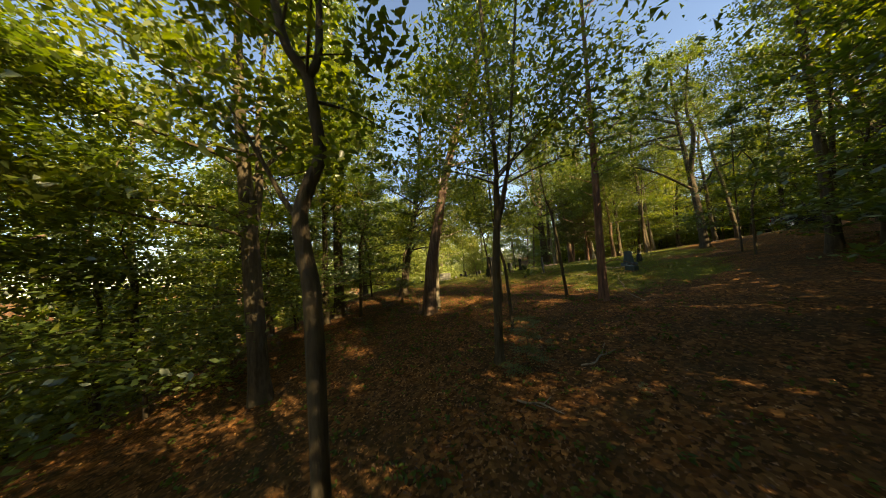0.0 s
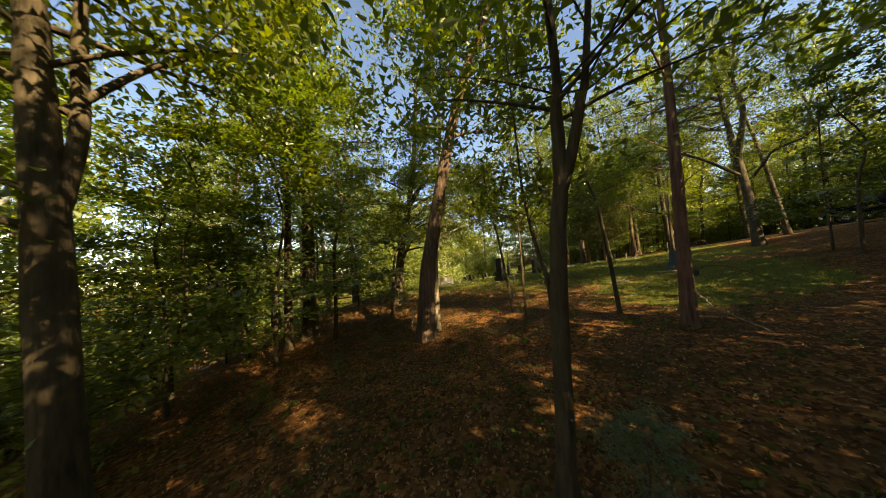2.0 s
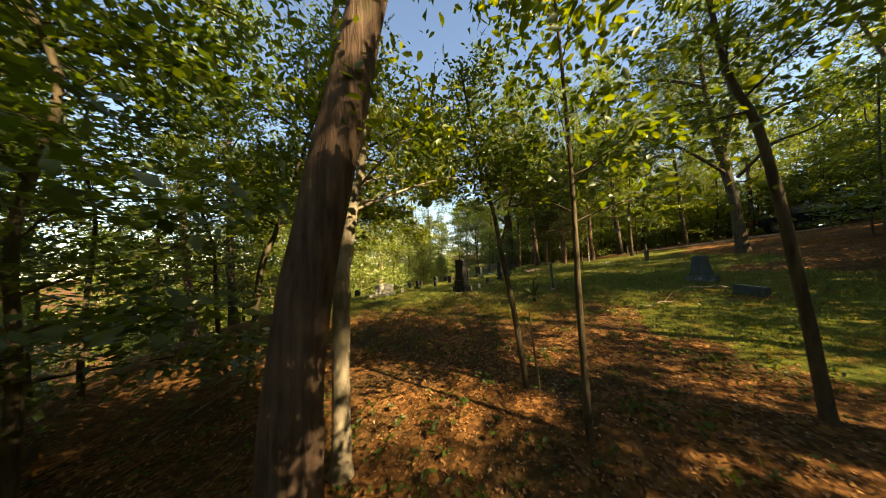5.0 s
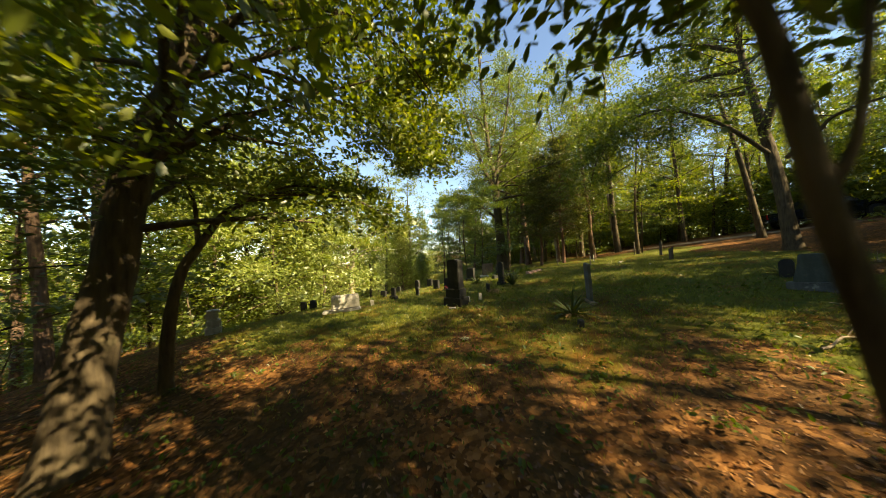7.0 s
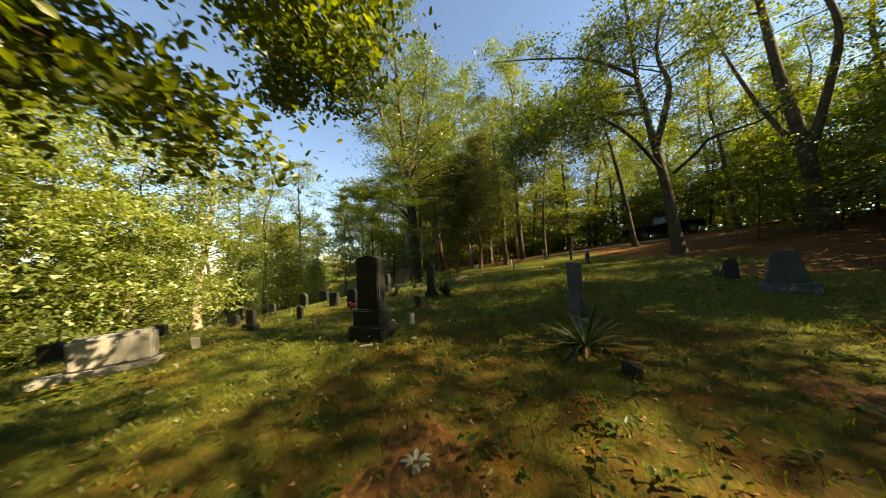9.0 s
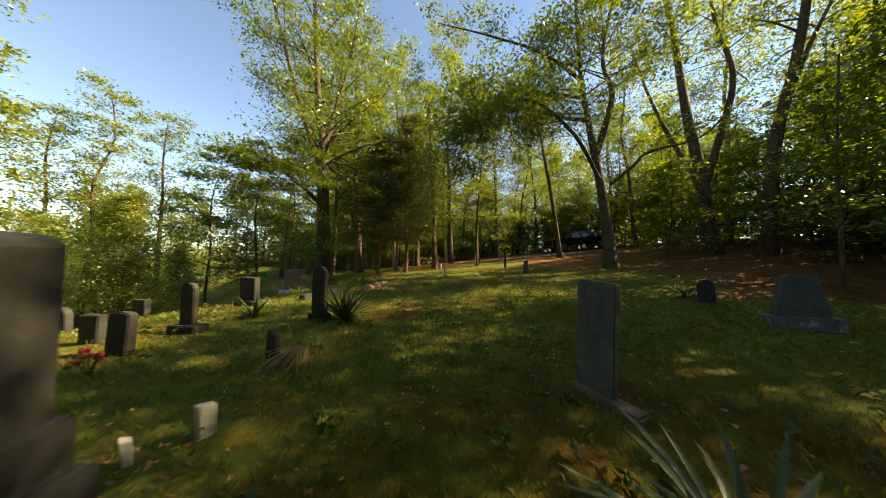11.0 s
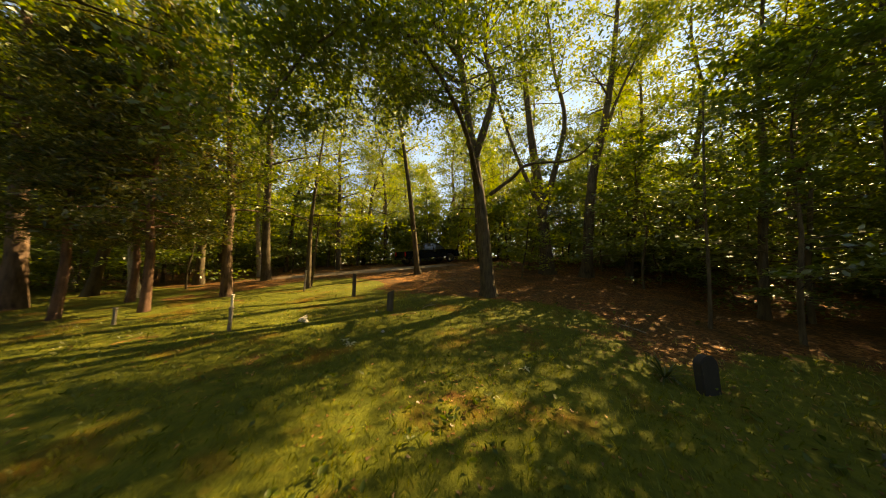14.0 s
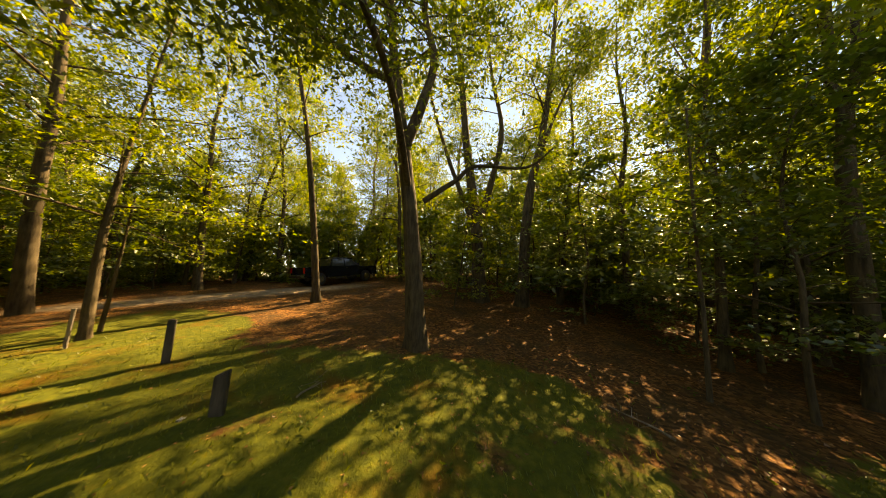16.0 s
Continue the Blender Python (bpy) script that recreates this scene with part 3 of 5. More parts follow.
stemmed_tree(21, "bent_sapling", "thin leaning dark sapling among undergrowth", [
    ([(-2.3, 12.5, -0.8), (-2.15, 12.66, 1.2), (-1.98, 12.84, 1.92), (-1.87, 12.96, 2.42), (-1.7, 13.1, 3.1), (-1.2, 13.4, 5.0)], 0.06, 0.02)],
    BARK_GREY, LEAF_MAPLE, [(0, bough(0.4, 1.3, 10, 3770, 0.098, fine=True))])
stemmed_tree(22, "bent_sapling", "slim bent sapling with a leafy top over the path", [
    ([(2.12, 11.28, -0.5), (2.02, 11.36, 0.3), (1.95, 11.43, 0.93), (1.87, 11.51, 1.56), (1.82, 11.56, 2.04), (1.73, 11.64, 2.47), (1.66, 11.7, 2.9), (1.5, 12.0, 4.6)], 0.045, 0.018),
    ([(1.87, 11.51, 1.52), (1.93, 11.46, 1.75), (2.1, 11.5, 2.4), (2.2, 11.7, 3.2)], 0.016, 0.007),
    ([(2.25, 11.2, -0.6), (2.2, 11.24, 0.1), (2.19, 11.3, 0.6)], 0.02, 0.008)], BARK_GREY, LEAF_OAK,
    [(0, bough(0.62, 1.2, 12, 3480, 0.084, fine=True)), (1, bough(0.5, 0.6, 4, 600, 0.107, fine=True))])
for seed, pts, r in ((23, [(2.12, 6.85, -0.8), (2.03, 6.93, 0.71), (1.93, 7.07, 1.34), (1.83, 7.19, 2.12), (1.79, 7.24, 2.81), (1.7, 7.3, 6.2)], 0.045),
                     (24, [(4.6, 9.78, -0.4), (4.46, 9.89, 1.34), (4.33, 10.0, 2.7), (4.16, 10.14, 3.57), (4.0, 10.3, 6.0)], 0.06),
                     (26, [(2.31, 10.25, -0.6), (2.28, 10.26, 0.8), (2.28, 10.26, 1.61), (2.26, 10.26, 2.78), (2.2, 10.3, 4.8)], 0.04)):
    stemmed_tree(seed, "sapling", "thin young sapling with a sparse leafy crown", [(pts, r, r * 0.35)], BARK_GREY, LEAF_MAPLE,
                 [(0, bough(0.5, 1.1, 11, 1700, 0.1, fine=True))], group="saplings")
stemmed_tree(27, "spreading_oak", "mottled grey oak with a high fork and long side limbs", [
    ([(16.8, 18.56, 0.9), (16.82, 18.85, 3.79), (16.86, 19.25, 6.39), (16.88, 19.53, 8.15), (16.91, 19.84, 10.41), (16.95, 20.1, 14.5)], 0.24, 0.07),
    ([(16.86, 19.2, 6.2), (16.81, 18.76, 7.68), (16.79, 18.53, 8.99), (16.83, 18.9, 10.86), (16.9, 18.4, 14.0)], 0.17, 0.05),
    ([(16.89, 19.6, 8.1), (16.98, 20.69, 8.62), (17.12, 22.31, 9.72), (17.2, 23.93, 10.31), (16.8, 25.76, 10.4), (16.4, 26.97, 9.3)], 0.11, 0.02),
    ([(16.8, 18.6, 4.75), (16.73, 17.76, 5.4), (16.68, 17.23, 5.85), (16.56, 15.8, 5.94), (16.4, 15.0, 6.6)], 0.08, 0.02),
    ([(16.9, 19.85, 9.3), (16.0, 21.2, 9.6), (14.6, 22.6, 9.2), (13.3, 23.3, 8.2), (12.5, 23.7, 6.4), (12.1, 23.9, 4.9)], 0.1, 0.02),
    ([(16.84, 19.0, 5.0), (14.9, 19.6, 6.6), (13.2, 20.6, 7.6), (12.0, 21.5, 7.2), (11.2, 22.0, 6.0)], 0.09, 0.02),
    ([(16.9, 19.7, 10.0), (15.6, 21.2, 11.4), (13.6, 22.8, 11.8), (11.2, 24.2, 11.6)], 0.1, 0.02)], BARK_GREY, LEAF_OAK,
    [(0, bough(0.6, 4.3, 18, 8200, 0.165)), (1, bough(0.55, 4.0, 17, 7400, 0.165)), (2, bough(0.35, 1.8, 10, 2560, 0.15, rise=0.1)),
     (3, bough(0.35, 1.5, 8, 600, 0.16, rise=0.3)), (4, bough(0.2, 2.7, 24, 8800, 0.16, rise=-0.1, sag=0.4, flat=0.8, spray=0.5)), (5, bough(0.3, 2.5, 22, 7600, 0.15, rise=-0.05, sag=0.4, flat=0.8, spray=0.5)), (6, bough(0.45, 1.8, 10, 1300, 0.16))])
stemmed_tree(28, "great_oak", "many-forked oak at the edge of dark woods", [
    ([(22.7, 15.0, 1.8), (22.8, 15.3, 5.7), (22.99, 15.93, 10.32), (23.13, 16.37, 14.8), (23.3, 17.0, 19.0)], 0.34, 0.08),
    ([(22.8, 15.25, 5.4), (22.58, 14.59, 8.08), (22.44, 14.13, 10.92), (22.62, 14.71, 14.31), (22.7, 15.1, 18.5)], 0.2, 0.05),
    ([(22.84, 15.4, 5.7), (23.2, 16.6, 8.72), (23.52, 17.63, 12.04), (23.7, 18.6, 16.0)], 0.15, 0.04)], BARK_GREY, LEAF_YELLOW,
    [(0, bough(0.66, 3.4, 13, 1900, 0.18)), (1, bough(0.52, 3.8, 14, 3000, 0.18)), (2, bough(0.6, 2.4, 8, 900, 0.18))])
stemmed_tree(29, "leaning_tree", "tall grey trunk leaning at the wood's edge", [
    ([(21.8, 13.3, 1.7), (21.66, 13.02, 6.73), (21.37, 12.47, 9.92), (21.15, 12.04, 13.58), (21.0, 11.76, 18.0)], 0.27, 0.08),
    ([(21.45, 12.6, 8.9), (21.1, 11.95, 11.05), (20.6, 11.0, 13.5)], 0.11, 0.03)], BARK_GREY, LEAF_YELLOW,
    [(0, bough(0.55, 3.4, 17, 4600, 0.18)), (1, bough(0.45, 2.8, 11, 2600, 0.18))])
stemmed_tree(30, "tall_tree", "straight slim trunk before the parked truck", [
    ([(22.62, 22.5, 1.4), (22.5, 22.96, 4.94), (22.34, 23.56, 8.83), (22.16, 24.24, 12.28), (22.0, 24.9, 16.0)], 0.17, 0.05)], BARK_GREY, LEAF_YELLOW,
    [(0, bough(0.42, 2.4, 14, 4620, 0.17))])
stemmed_tree(31, "tall_tree", "dark forked trunk rising from undergrowth", [
    ([(13.78, 10.03, 0.5), (13.76, 10.02, 5.0), (13.66, 9.98, 6.61), (13.72, 10.01, 7.75), (13.5, 9.9, 13.0)], 0.17, 0.06),
    ([(13.68, 9.98, 6.4), (13.44, 9.9, 7.78), (13.2, 9.8, 12.0)], 0.1, 0.03)], BARK_GREY, LEAF_YELLOW,
    [(0, bough(0.55, 2.4, 14, 4200, 0.170)), (1, bough(0.4, 2.0, 9, 2250, 0.170))])
stemmed_tree(32, "sapling", "thin bare sapling stem in deep shade", [
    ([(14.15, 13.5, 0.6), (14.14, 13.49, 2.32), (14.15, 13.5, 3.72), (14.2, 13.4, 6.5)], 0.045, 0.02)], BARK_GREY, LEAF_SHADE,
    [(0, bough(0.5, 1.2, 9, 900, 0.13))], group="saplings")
stemmed_tree(33, "great_tree", "tall grey tree with a spreading forked crown", [
    ([(10.55, 32.64, 0.0), (10.41, 32.7, 2.82), (10.27, 32.75, 6.55), (10.27, 32.75, 7.82), (9.9, 32.89, 10.19), (9.5, 33.0, 16.0), (9.3, 33.0, 22.0)], 0.42, 0.07),
    ([(10.28, 32.75, 6.5), (9.77, 32.94, 7.85), (9.14, 33.18, 9.72), (7.8, 33.6, 14.5), (6.8, 33.9, 18.5)], 0.22, 0.05),
    ([(10.27, 32.75, 7.6), (10.62, 32.62, 9.82), (11.4, 32.3, 13.5), (12.0, 32.2, 18.0)], 0.2, 0.05),
    ([(10.4, 32.7, 4.2), (9.0, 32.4, 5.2), (7.4, 32.0, 5.8), (6.2, 31.6, 5.4)], 0.13, 0.03)], BARK_GREY, LEAF_OAK,
    [(0, bough(0.3, 5.4, 34, 15000, 0.17, rise=0.1, flat=0.3)), (1, bough(0.3, 3.8, 18, 6600, 0.17, flat=0.35)), (2, bough(0.3, 3.6, 18, 6400, 0.17, flat=0.35)), (3, bough(0.3, 2.2, 12, 4200, 0.17, rise=0.0, flat=0.25))])
stemmed_tree(34, "tall_tree", "shaded trunk on the lit turf edge", [
    ([(16.5, 28.9, 0.4), (16.4, 29.0, 2.82), (16.39, 29.0, 4.39), (16.16, 29.21, 8.0), (16.0, 29.4, 13.0)], 0.2, 0.06)], BARK_BROWN, LEAF_OAK,
    [(0, bough(0.45, 2.4, 15, 3900, 0.18))])
stemmed_tree(35, "leaning_tree", "slim leaning tree with a paler second stem", [
    ([(18.2, 26.6, 0.8), (18.16, 26.64, 2.96), (18.18, 26.62, 4.46), (18.27, 26.53, 6.44), (18.5, 26.3, 10.5)], 0.12, 0.03),
    ([(18.8, 26.85, 0.7), (18.75, 26.7, 2.6), (18.6, 26.5, 4.6)], 0.06, 0.02)], BARK_GREY, LEAF_YELLOW,
    [(0, bough(0.36, 3.0, 14, 3800, 0.15, rise=0.1, flat=0.2)), (1, bough(0.6, 1.2, 4, 500, 0.16, flat=0.2))])
stemmed_tree(36, "sunlit_tree", "sunlit trunk standing free beyond the graves", [
    ([(-2.46, 34.2, -0.3), (-2.3, 34.25, 1.03), (-2.0, 34.29, 2.31), (-1.76, 34.34, 4.62), (-1.6, 34.4, 9.5)], 0.24, 0.06)], BARK_PALE, LEAF_YELLOW,
    [(0, bough(0.28, 3.0, 22, 7000, 0.2))])

# cedars: conical, with drooping needle sprays
CEDAR = dict(rise=-0.05, flat=0.4, taper=0.85, tilt=0.9, slim=0.28, twigs=5, sag=0.1, spray=0.42)
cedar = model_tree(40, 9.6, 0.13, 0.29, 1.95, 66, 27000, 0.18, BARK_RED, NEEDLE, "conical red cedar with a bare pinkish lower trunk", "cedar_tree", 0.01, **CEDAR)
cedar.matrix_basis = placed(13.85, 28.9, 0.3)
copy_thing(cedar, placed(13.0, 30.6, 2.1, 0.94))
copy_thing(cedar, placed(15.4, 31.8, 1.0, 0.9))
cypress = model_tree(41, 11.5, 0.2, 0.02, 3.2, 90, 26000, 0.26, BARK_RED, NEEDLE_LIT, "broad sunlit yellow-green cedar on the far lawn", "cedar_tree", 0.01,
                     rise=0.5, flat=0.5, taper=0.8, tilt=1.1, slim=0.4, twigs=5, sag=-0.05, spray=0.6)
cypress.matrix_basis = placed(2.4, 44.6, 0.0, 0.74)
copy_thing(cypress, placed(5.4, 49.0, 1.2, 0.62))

# ---- the woods around ----
PATH_XY = np.array([eye[:2] for _, eye, _, _ in PATH])


def off_path(x, y):
    a, b = PATH_XY[:-1], PATH_XY[1:]
    d = b - a
    s = np.clip((((x, y) - a) * d).sum(1) / ((d * d).sum(1) + 1e-9), 0, 1)
    return float(np.hypot(*((a + s[:, None] * d) - (x, y)).T).min())


CLEAR = [(-4.2, 13.2), (-6.0, 19.0), (-5.0, 25.0), (-6.0, 31.0), (-3.0, 60.0), (9.0, 66.0), (9.0, 36.0), (11.5, 30.0), (17.0, 27.8), (20.5, 29.0), (26.5, 31.5), (29.0, 27.5),
         (33.0, 21.0), (29.0, 18.5), (22.0, 19.5), (19.0, 16.8), (15.5, 14.6), (11.0, 13.2), (13.5, 8.5), (10.0, 5.5), (6.2, 5.0), (3.5, 1.5), (-1.6, 2.0), (-3.0, 8.0)]


def is_clear(x, y):
    inside = False
    for (x0, y0), (x1, y1) in zip(CLEAR, CLEAR[1:] + CLEAR[:1]):
        if (y0 > y) != (y1 > y) and x < (x1 - x0) * (y - y0) / (y1 - y0) + x0:
            inside = not inside
    return inside


talls, airy = ([model_tree(first + i, tall, r, low, reach, 26, count, size * 0.95, bk, lf, label, "tree") for i, (tall, r, low, reach, size, bk, lf, label) in enumerate((
    (16.0, 0.20, 0.30, 3.2, 0.20, BARK_GREY, LEAF_MAPLE, "tall maple with a leafy green crown"),
    (18.0, 0.24, 0.36, 3.5, 0.22, BARK_BROWN, LEAF_OAK, "tall brown-barked oak with a dense crown"),
    (15.0, 0.16, 0.26, 3.0, 0.19, BARK_GREY, LEAF_YELLOW, "tall slim tree with yellow-green backlit leaves"),
    (17.0, 0.19, 0.42, 3.0, 0.20, BARK_PALE, LEAF_MAPLE, "tall pale-barked tree with a high crown"),
    (13.0, 0.13, 0.22, 2.7, 0.18, BARK_GREY, LEAF_OAK, "slim dark tree with limbs from low down")))] for first, count in ((100, 7000), (110, 5900)))
lows, coarse = ([model_tree(first + i, tall, r, low, reach, 22, int(more * n), size * wide, bk, lf, label, "young_tree", fine="kite", flat=0.22, rise=0.15, tilt=0.4) for i, (tall, r, low, reach, n, size, bk, lf, label) in enumerate((
    (5.2, 0.05, 0.14, 1.9, 2600, 0.13, BARK_GREY, LEAF_MAPLE, "young understorey maple with flat leaf sprays"),
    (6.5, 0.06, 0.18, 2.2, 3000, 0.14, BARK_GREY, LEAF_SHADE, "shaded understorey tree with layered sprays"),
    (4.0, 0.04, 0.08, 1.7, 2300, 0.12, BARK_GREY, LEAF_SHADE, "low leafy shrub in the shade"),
    (7.5, 0.07, 0.2, 2.3, 3000, 0.14, BARK_GREY, LEAF_YELLOW, "young tree with bright yellow-green sprays")))] for first, more, wide in ((120, 2.6, 0.9), (125, 0.95, 1.5)))
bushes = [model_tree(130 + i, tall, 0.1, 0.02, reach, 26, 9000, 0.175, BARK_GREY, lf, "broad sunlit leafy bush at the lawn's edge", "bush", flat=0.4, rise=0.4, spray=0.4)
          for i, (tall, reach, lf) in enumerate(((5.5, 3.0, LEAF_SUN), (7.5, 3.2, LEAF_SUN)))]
fars = [model_tree(140 + i, tall, 0.25, low, 4.4, 20, 4200, 0.52, BARK_GREY, lf, "distant leafy tree of the woods", "distant_tree", spray=0.62, flat=0.85, tilt=1.2, sides=3, twigs=2) for i, (tall, low, lf) in enumerate((
    (17.0, 0.01, LEAF_MAPLE), (19.0, 0.02, LEAF_OAK), (16.0, 0.01, LEAF_YELLOW)))]
thickets = [model_tree(150 + i, tall, 0.12, 0.0, reach, 18, 2100, 0.42, BARK_GREY, lf, "dense far thicket of leaves under the trees", "thicket", rise=0.15, spray=0.55, flat=0.6, sides=3, twigs=1)
            for i, (tall, reach, lf) in enumerate(((4.5, 3.2, LEAF_OAK), (6.0, 3.0, LEAF_MAPLE), (5.0, 3.4, LEAF_YELLOW)))]
free = {id(t): t for t in talls + airy + lows + coarse + bushes + fars + thickets}
WOOD_SEED = 1
rng_w = np.random.default_rng(7)
taken = [(x, y, 1.3) for x, y in ((-3.4, 4.9), (-0.5, 9.9), (4.5, 7.5), (-5.0, 11.6), (-2.7, 14.5), (16.8, 18.6), (22.7, 15.0), (21.8, 13.3), (22.6, 22.5), (13.8, 10.0), (10.5, 32.6), (16.5, 28.9), (18.2, 26.6), (22.0, 20.5), (20.0, 22.0))]


def plant(kinds, x, y, size, weights=None):
    if kinds is airy and 0.69 * x + 0.72 * y < 6.3:
        kinds = talls
    k = kinds[int(rng_w.choice(len(kinds), p=weights))] if len(kinds) > 1 else kinds[0]
    if kinds is talls and x < -4 and y < 7:
        k = airy[next(i for i, other in enumerate(talls) if other is k)]
    if kinds is lows and off_path(x, y) > 10:
        k = coarse[next(i for i, other in enumerate(lows) if other is k)]
    m = placed(x, y, (12.9898 * x + 78.233 * y) % 6.283, size, 0.05)
    if id(k) in free:
        free.pop(id(k)).matrix_basis = m
    else:
        copy_thing(k, m)


GLADES = [(5.2, 10.2, 0.8), (10.8, 18.0, 1.0), (13.6, 19.4, 1.0), (9.1, 11.1, 0.8), (4.0, 8.8, 0.7), (0.4, 11.8, 0.9), (6.4, 10.8, 1.0), (-4.4, 20.2, 0.8), (-1.0, 6.5, 0.7), (1.4, 14.2, 1.0), (-1.0, 19.9, 2.0), (13.9, 28.7, 3.2), (12.6, 16.2, 1.2), (2.2, 9.0, 1.3), (5.5, 13.0, 1.2), (10.5, 17.5, 0.9), (8.5, 23.5, 1.2), (11.6, 25.0, 1.3), (14.8, 20.4, 1.4)]


def in_glade(x, y, reach):
    """Whether a tree here would stand in one of the gaps that let the sun down to the turf."""
    sx, sy = math.sin(radians(SUN_AZIMUTH)), math.cos(radians(SUN_AZIMUTH))
    for ax, ay, wide in GLADES:
        d = (x - ax) * sx + (y - ay) * sy
        if 2 < d < reach and abs((x - ax) * sy - (y - ay) * sx) < wide:
            return True
    return False


def wood(kinds, box, count, gap, path_gap, sizes=(0.8, 1.15), weights=None, anywhere=False):
    x0, x1, y0, y1 = box
    global rng_w
    rng_w = np.random.default_rng([WOOD_SEED, int(x0 + 60), int(y0 + 60), count])
    done = tries = 0
    while done < count and tries < count * 40:
        tries += 1
        x, y = rng_w.uniform(x0, x1), rng_w.uniform(y0, y1)
        if (not anywhere and is_clear(x, y)) or (kinds in (airy, lows) and in_glade(x, y, 26 if kinds is airy else 11)) or off_path(x, y) < path_gap or any((x - a) ** 2 + (y - b) ** 2 < max(gap, g) ** 2 for a, b, g in taken):
            continue
        taken.append((x, y, gap * 0.8))
        plant(kinds, x, y, rng_w.uniform(*sizes), weights)
        done += 1


# west bank, south-west, south-east slope, east beyond the track, north-east
wood(talls, (-19, -4, -6, 34), 21, 2.4, 3.5, weights=(0.3, 0.28, 0.15, 0.05, 0.22))
wood(airy, (7.5, 20, -6, 11.5), 9, 2.6, 4.0, (1.0, 1.3), (0.3, 0.3, 0.2, 0.0, 0.2))
wood(airy, (5, 30, -16, 2), 10, 2.6, 4.0, (0.9, 1.25), (0.3, 0.3, 0.2, 0.0, 0.2))
# the trees south of the start are unseen, added to shade its ground
for x, y, k, size in ((4.2, -1.4, 1, 0.9), (2.8, -6.4, 1, 0.9), (2.2, -3.4, 1, 0.9), (30.5, -1.0, 0, 1.05), (33.5, 3.0, 1, 1.0), (36.5, 7.0, 2, 1.1), (27.0, -5.5, 1, 1.05), (38.0, 1.5, 0, 1.1), (4.9, -2.9, 0, 0.95), (7.8, -0.4, 4, 1.1), (8.4, -5.0, 2, 1.0), (17.0, 36.5, 2, 1.4), (14.4, 35.0, 1, 1.4), (21.8, 31.8, 0, 1.5), (-3.4, 47.0, 2, 1.25), (0.2, 50.0, 2, 1.35), (4.2, 53.5, 0, 1.4), (-2.2, 54.0, 0, 1.3), (1.0, 66.0, 0, 1.2), (20.5, 35.0, 0, 1.3)):
    plant([(airy if 0.69 * x + 0.72 * y > 6.3 and 5 < y < 20 and x < 26 else talls)[k]], x, y, size)
    taken.append((x, y, 2.0))
wood(airy, (19, 42, 4, 22), 15, 2.6, 4.0, weights=(0.2, 0.1, 0.45, 0.15, 0.1))
wood(talls, (28, 46, 20, 46), 14, 2.6, 4.0, weights=(0.2, 0.1, 0.45, 0.15, 0.1))
wood(talls, (12, 30, 33, 48), 16, 2.4, 4.0)
for x, y, k, size in ((12.6, 38.5, 0, 1.4), (31.8, 27.8, 2, 1.3), (27.8, 30.4, 0, 1.25), (33.6, 31.0, 2, 1.35), (-6.6, 37.5, 0, 1.2), (-8.0, 31.0, 2, 1.0)):
    plant([talls[k]], x, y, size)
# the ones at negative y are likewise unseen shade casters behind the start
for x, y, k, size in ((-4.6, 9.3, 1, 1.15), (-3.8, 11.0, 1, 1.1), (1.95, 4.7, 2, 0.24), (2.6, 5.4, 2, 0.28), (-1.7, 4.3, 2, 0.3), (-2.5, 8.7, 2, 0.42), (-3.3, 7.3, 2, 0.6), (-2.1, 10.1, 2, 0.36), (-2.2, 7.4, 2, 0.28), (5.0, 31.4, 1, 0.9), (6.5, 30.3, 1, 0.9), (8.1, 31.2, 1, 1.0), (7.6, 29.0, 2, 0.7), (3.3, 3.6, 2, 0.22), (6.6, 1.4, 1, 1.05), (8.8, 3.4, 1, 1.0), (5.4, -0.8, 0, 1.1), (3.0, -4.2, 1, 1.1), (0.2, -5.8, 1, 1.1), (-5.4, 1.9, 1, 0.9), (-7.0, 3.4, 1, 1.0), (-6.2, 5.0, 0, 0.9), (-8.6, 2.4, 0, 1.1), (-8.3, 5.6, 1, 1.1), (-10.2, 4.6, 0, 1.2), (-11.5, 7.4, 0, 1.2), (4.4, -5.6, 1, 1.1), (-2.1, 13.5, 2, 0.3), (-2.7, 13.1, 2, 0.36), (-1.8, 12.6, 2, 0.24), (-3.2, 12.4, 2, 0.4), (1.9, -3.2, 1, 0.7)):
    plant([lows[k]], x, y, size)
    taken.append((x, y, 1.2))
wood(lows, (-9, -4.6, 4, 14), 6, 1.3, 4.8, weights=(0.3, 0.4, 0.25, 0.05))
wood(lows, (-14, -5, 0, 30), 13, 1.6, 3.6, weights=(0.4, 0.3, 0.2, 0.1))
# mostly the shade-coloured models, so the south-east understorey looks dark
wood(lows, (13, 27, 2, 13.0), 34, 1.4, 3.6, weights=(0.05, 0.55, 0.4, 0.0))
wood(lows, (20, 36, 8, 42), 22, 1.7, 4.0, weights=(0.3, 0.2, 0.1, 0.4))
wood(lows, (7, 15, -4, 9), 16, 1.6, 4.6, weights=(0.4, 0.3, 0.2, 0.1))
wood(lows, (14.5, 30, 33, 44), 16, 1.8, 4.0)
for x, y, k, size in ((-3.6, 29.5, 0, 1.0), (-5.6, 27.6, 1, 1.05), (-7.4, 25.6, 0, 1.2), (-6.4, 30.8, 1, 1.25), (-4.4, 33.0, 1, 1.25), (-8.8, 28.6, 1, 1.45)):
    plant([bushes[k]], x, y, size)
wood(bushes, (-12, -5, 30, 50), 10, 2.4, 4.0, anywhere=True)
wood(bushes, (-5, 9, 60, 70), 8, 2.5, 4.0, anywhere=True)
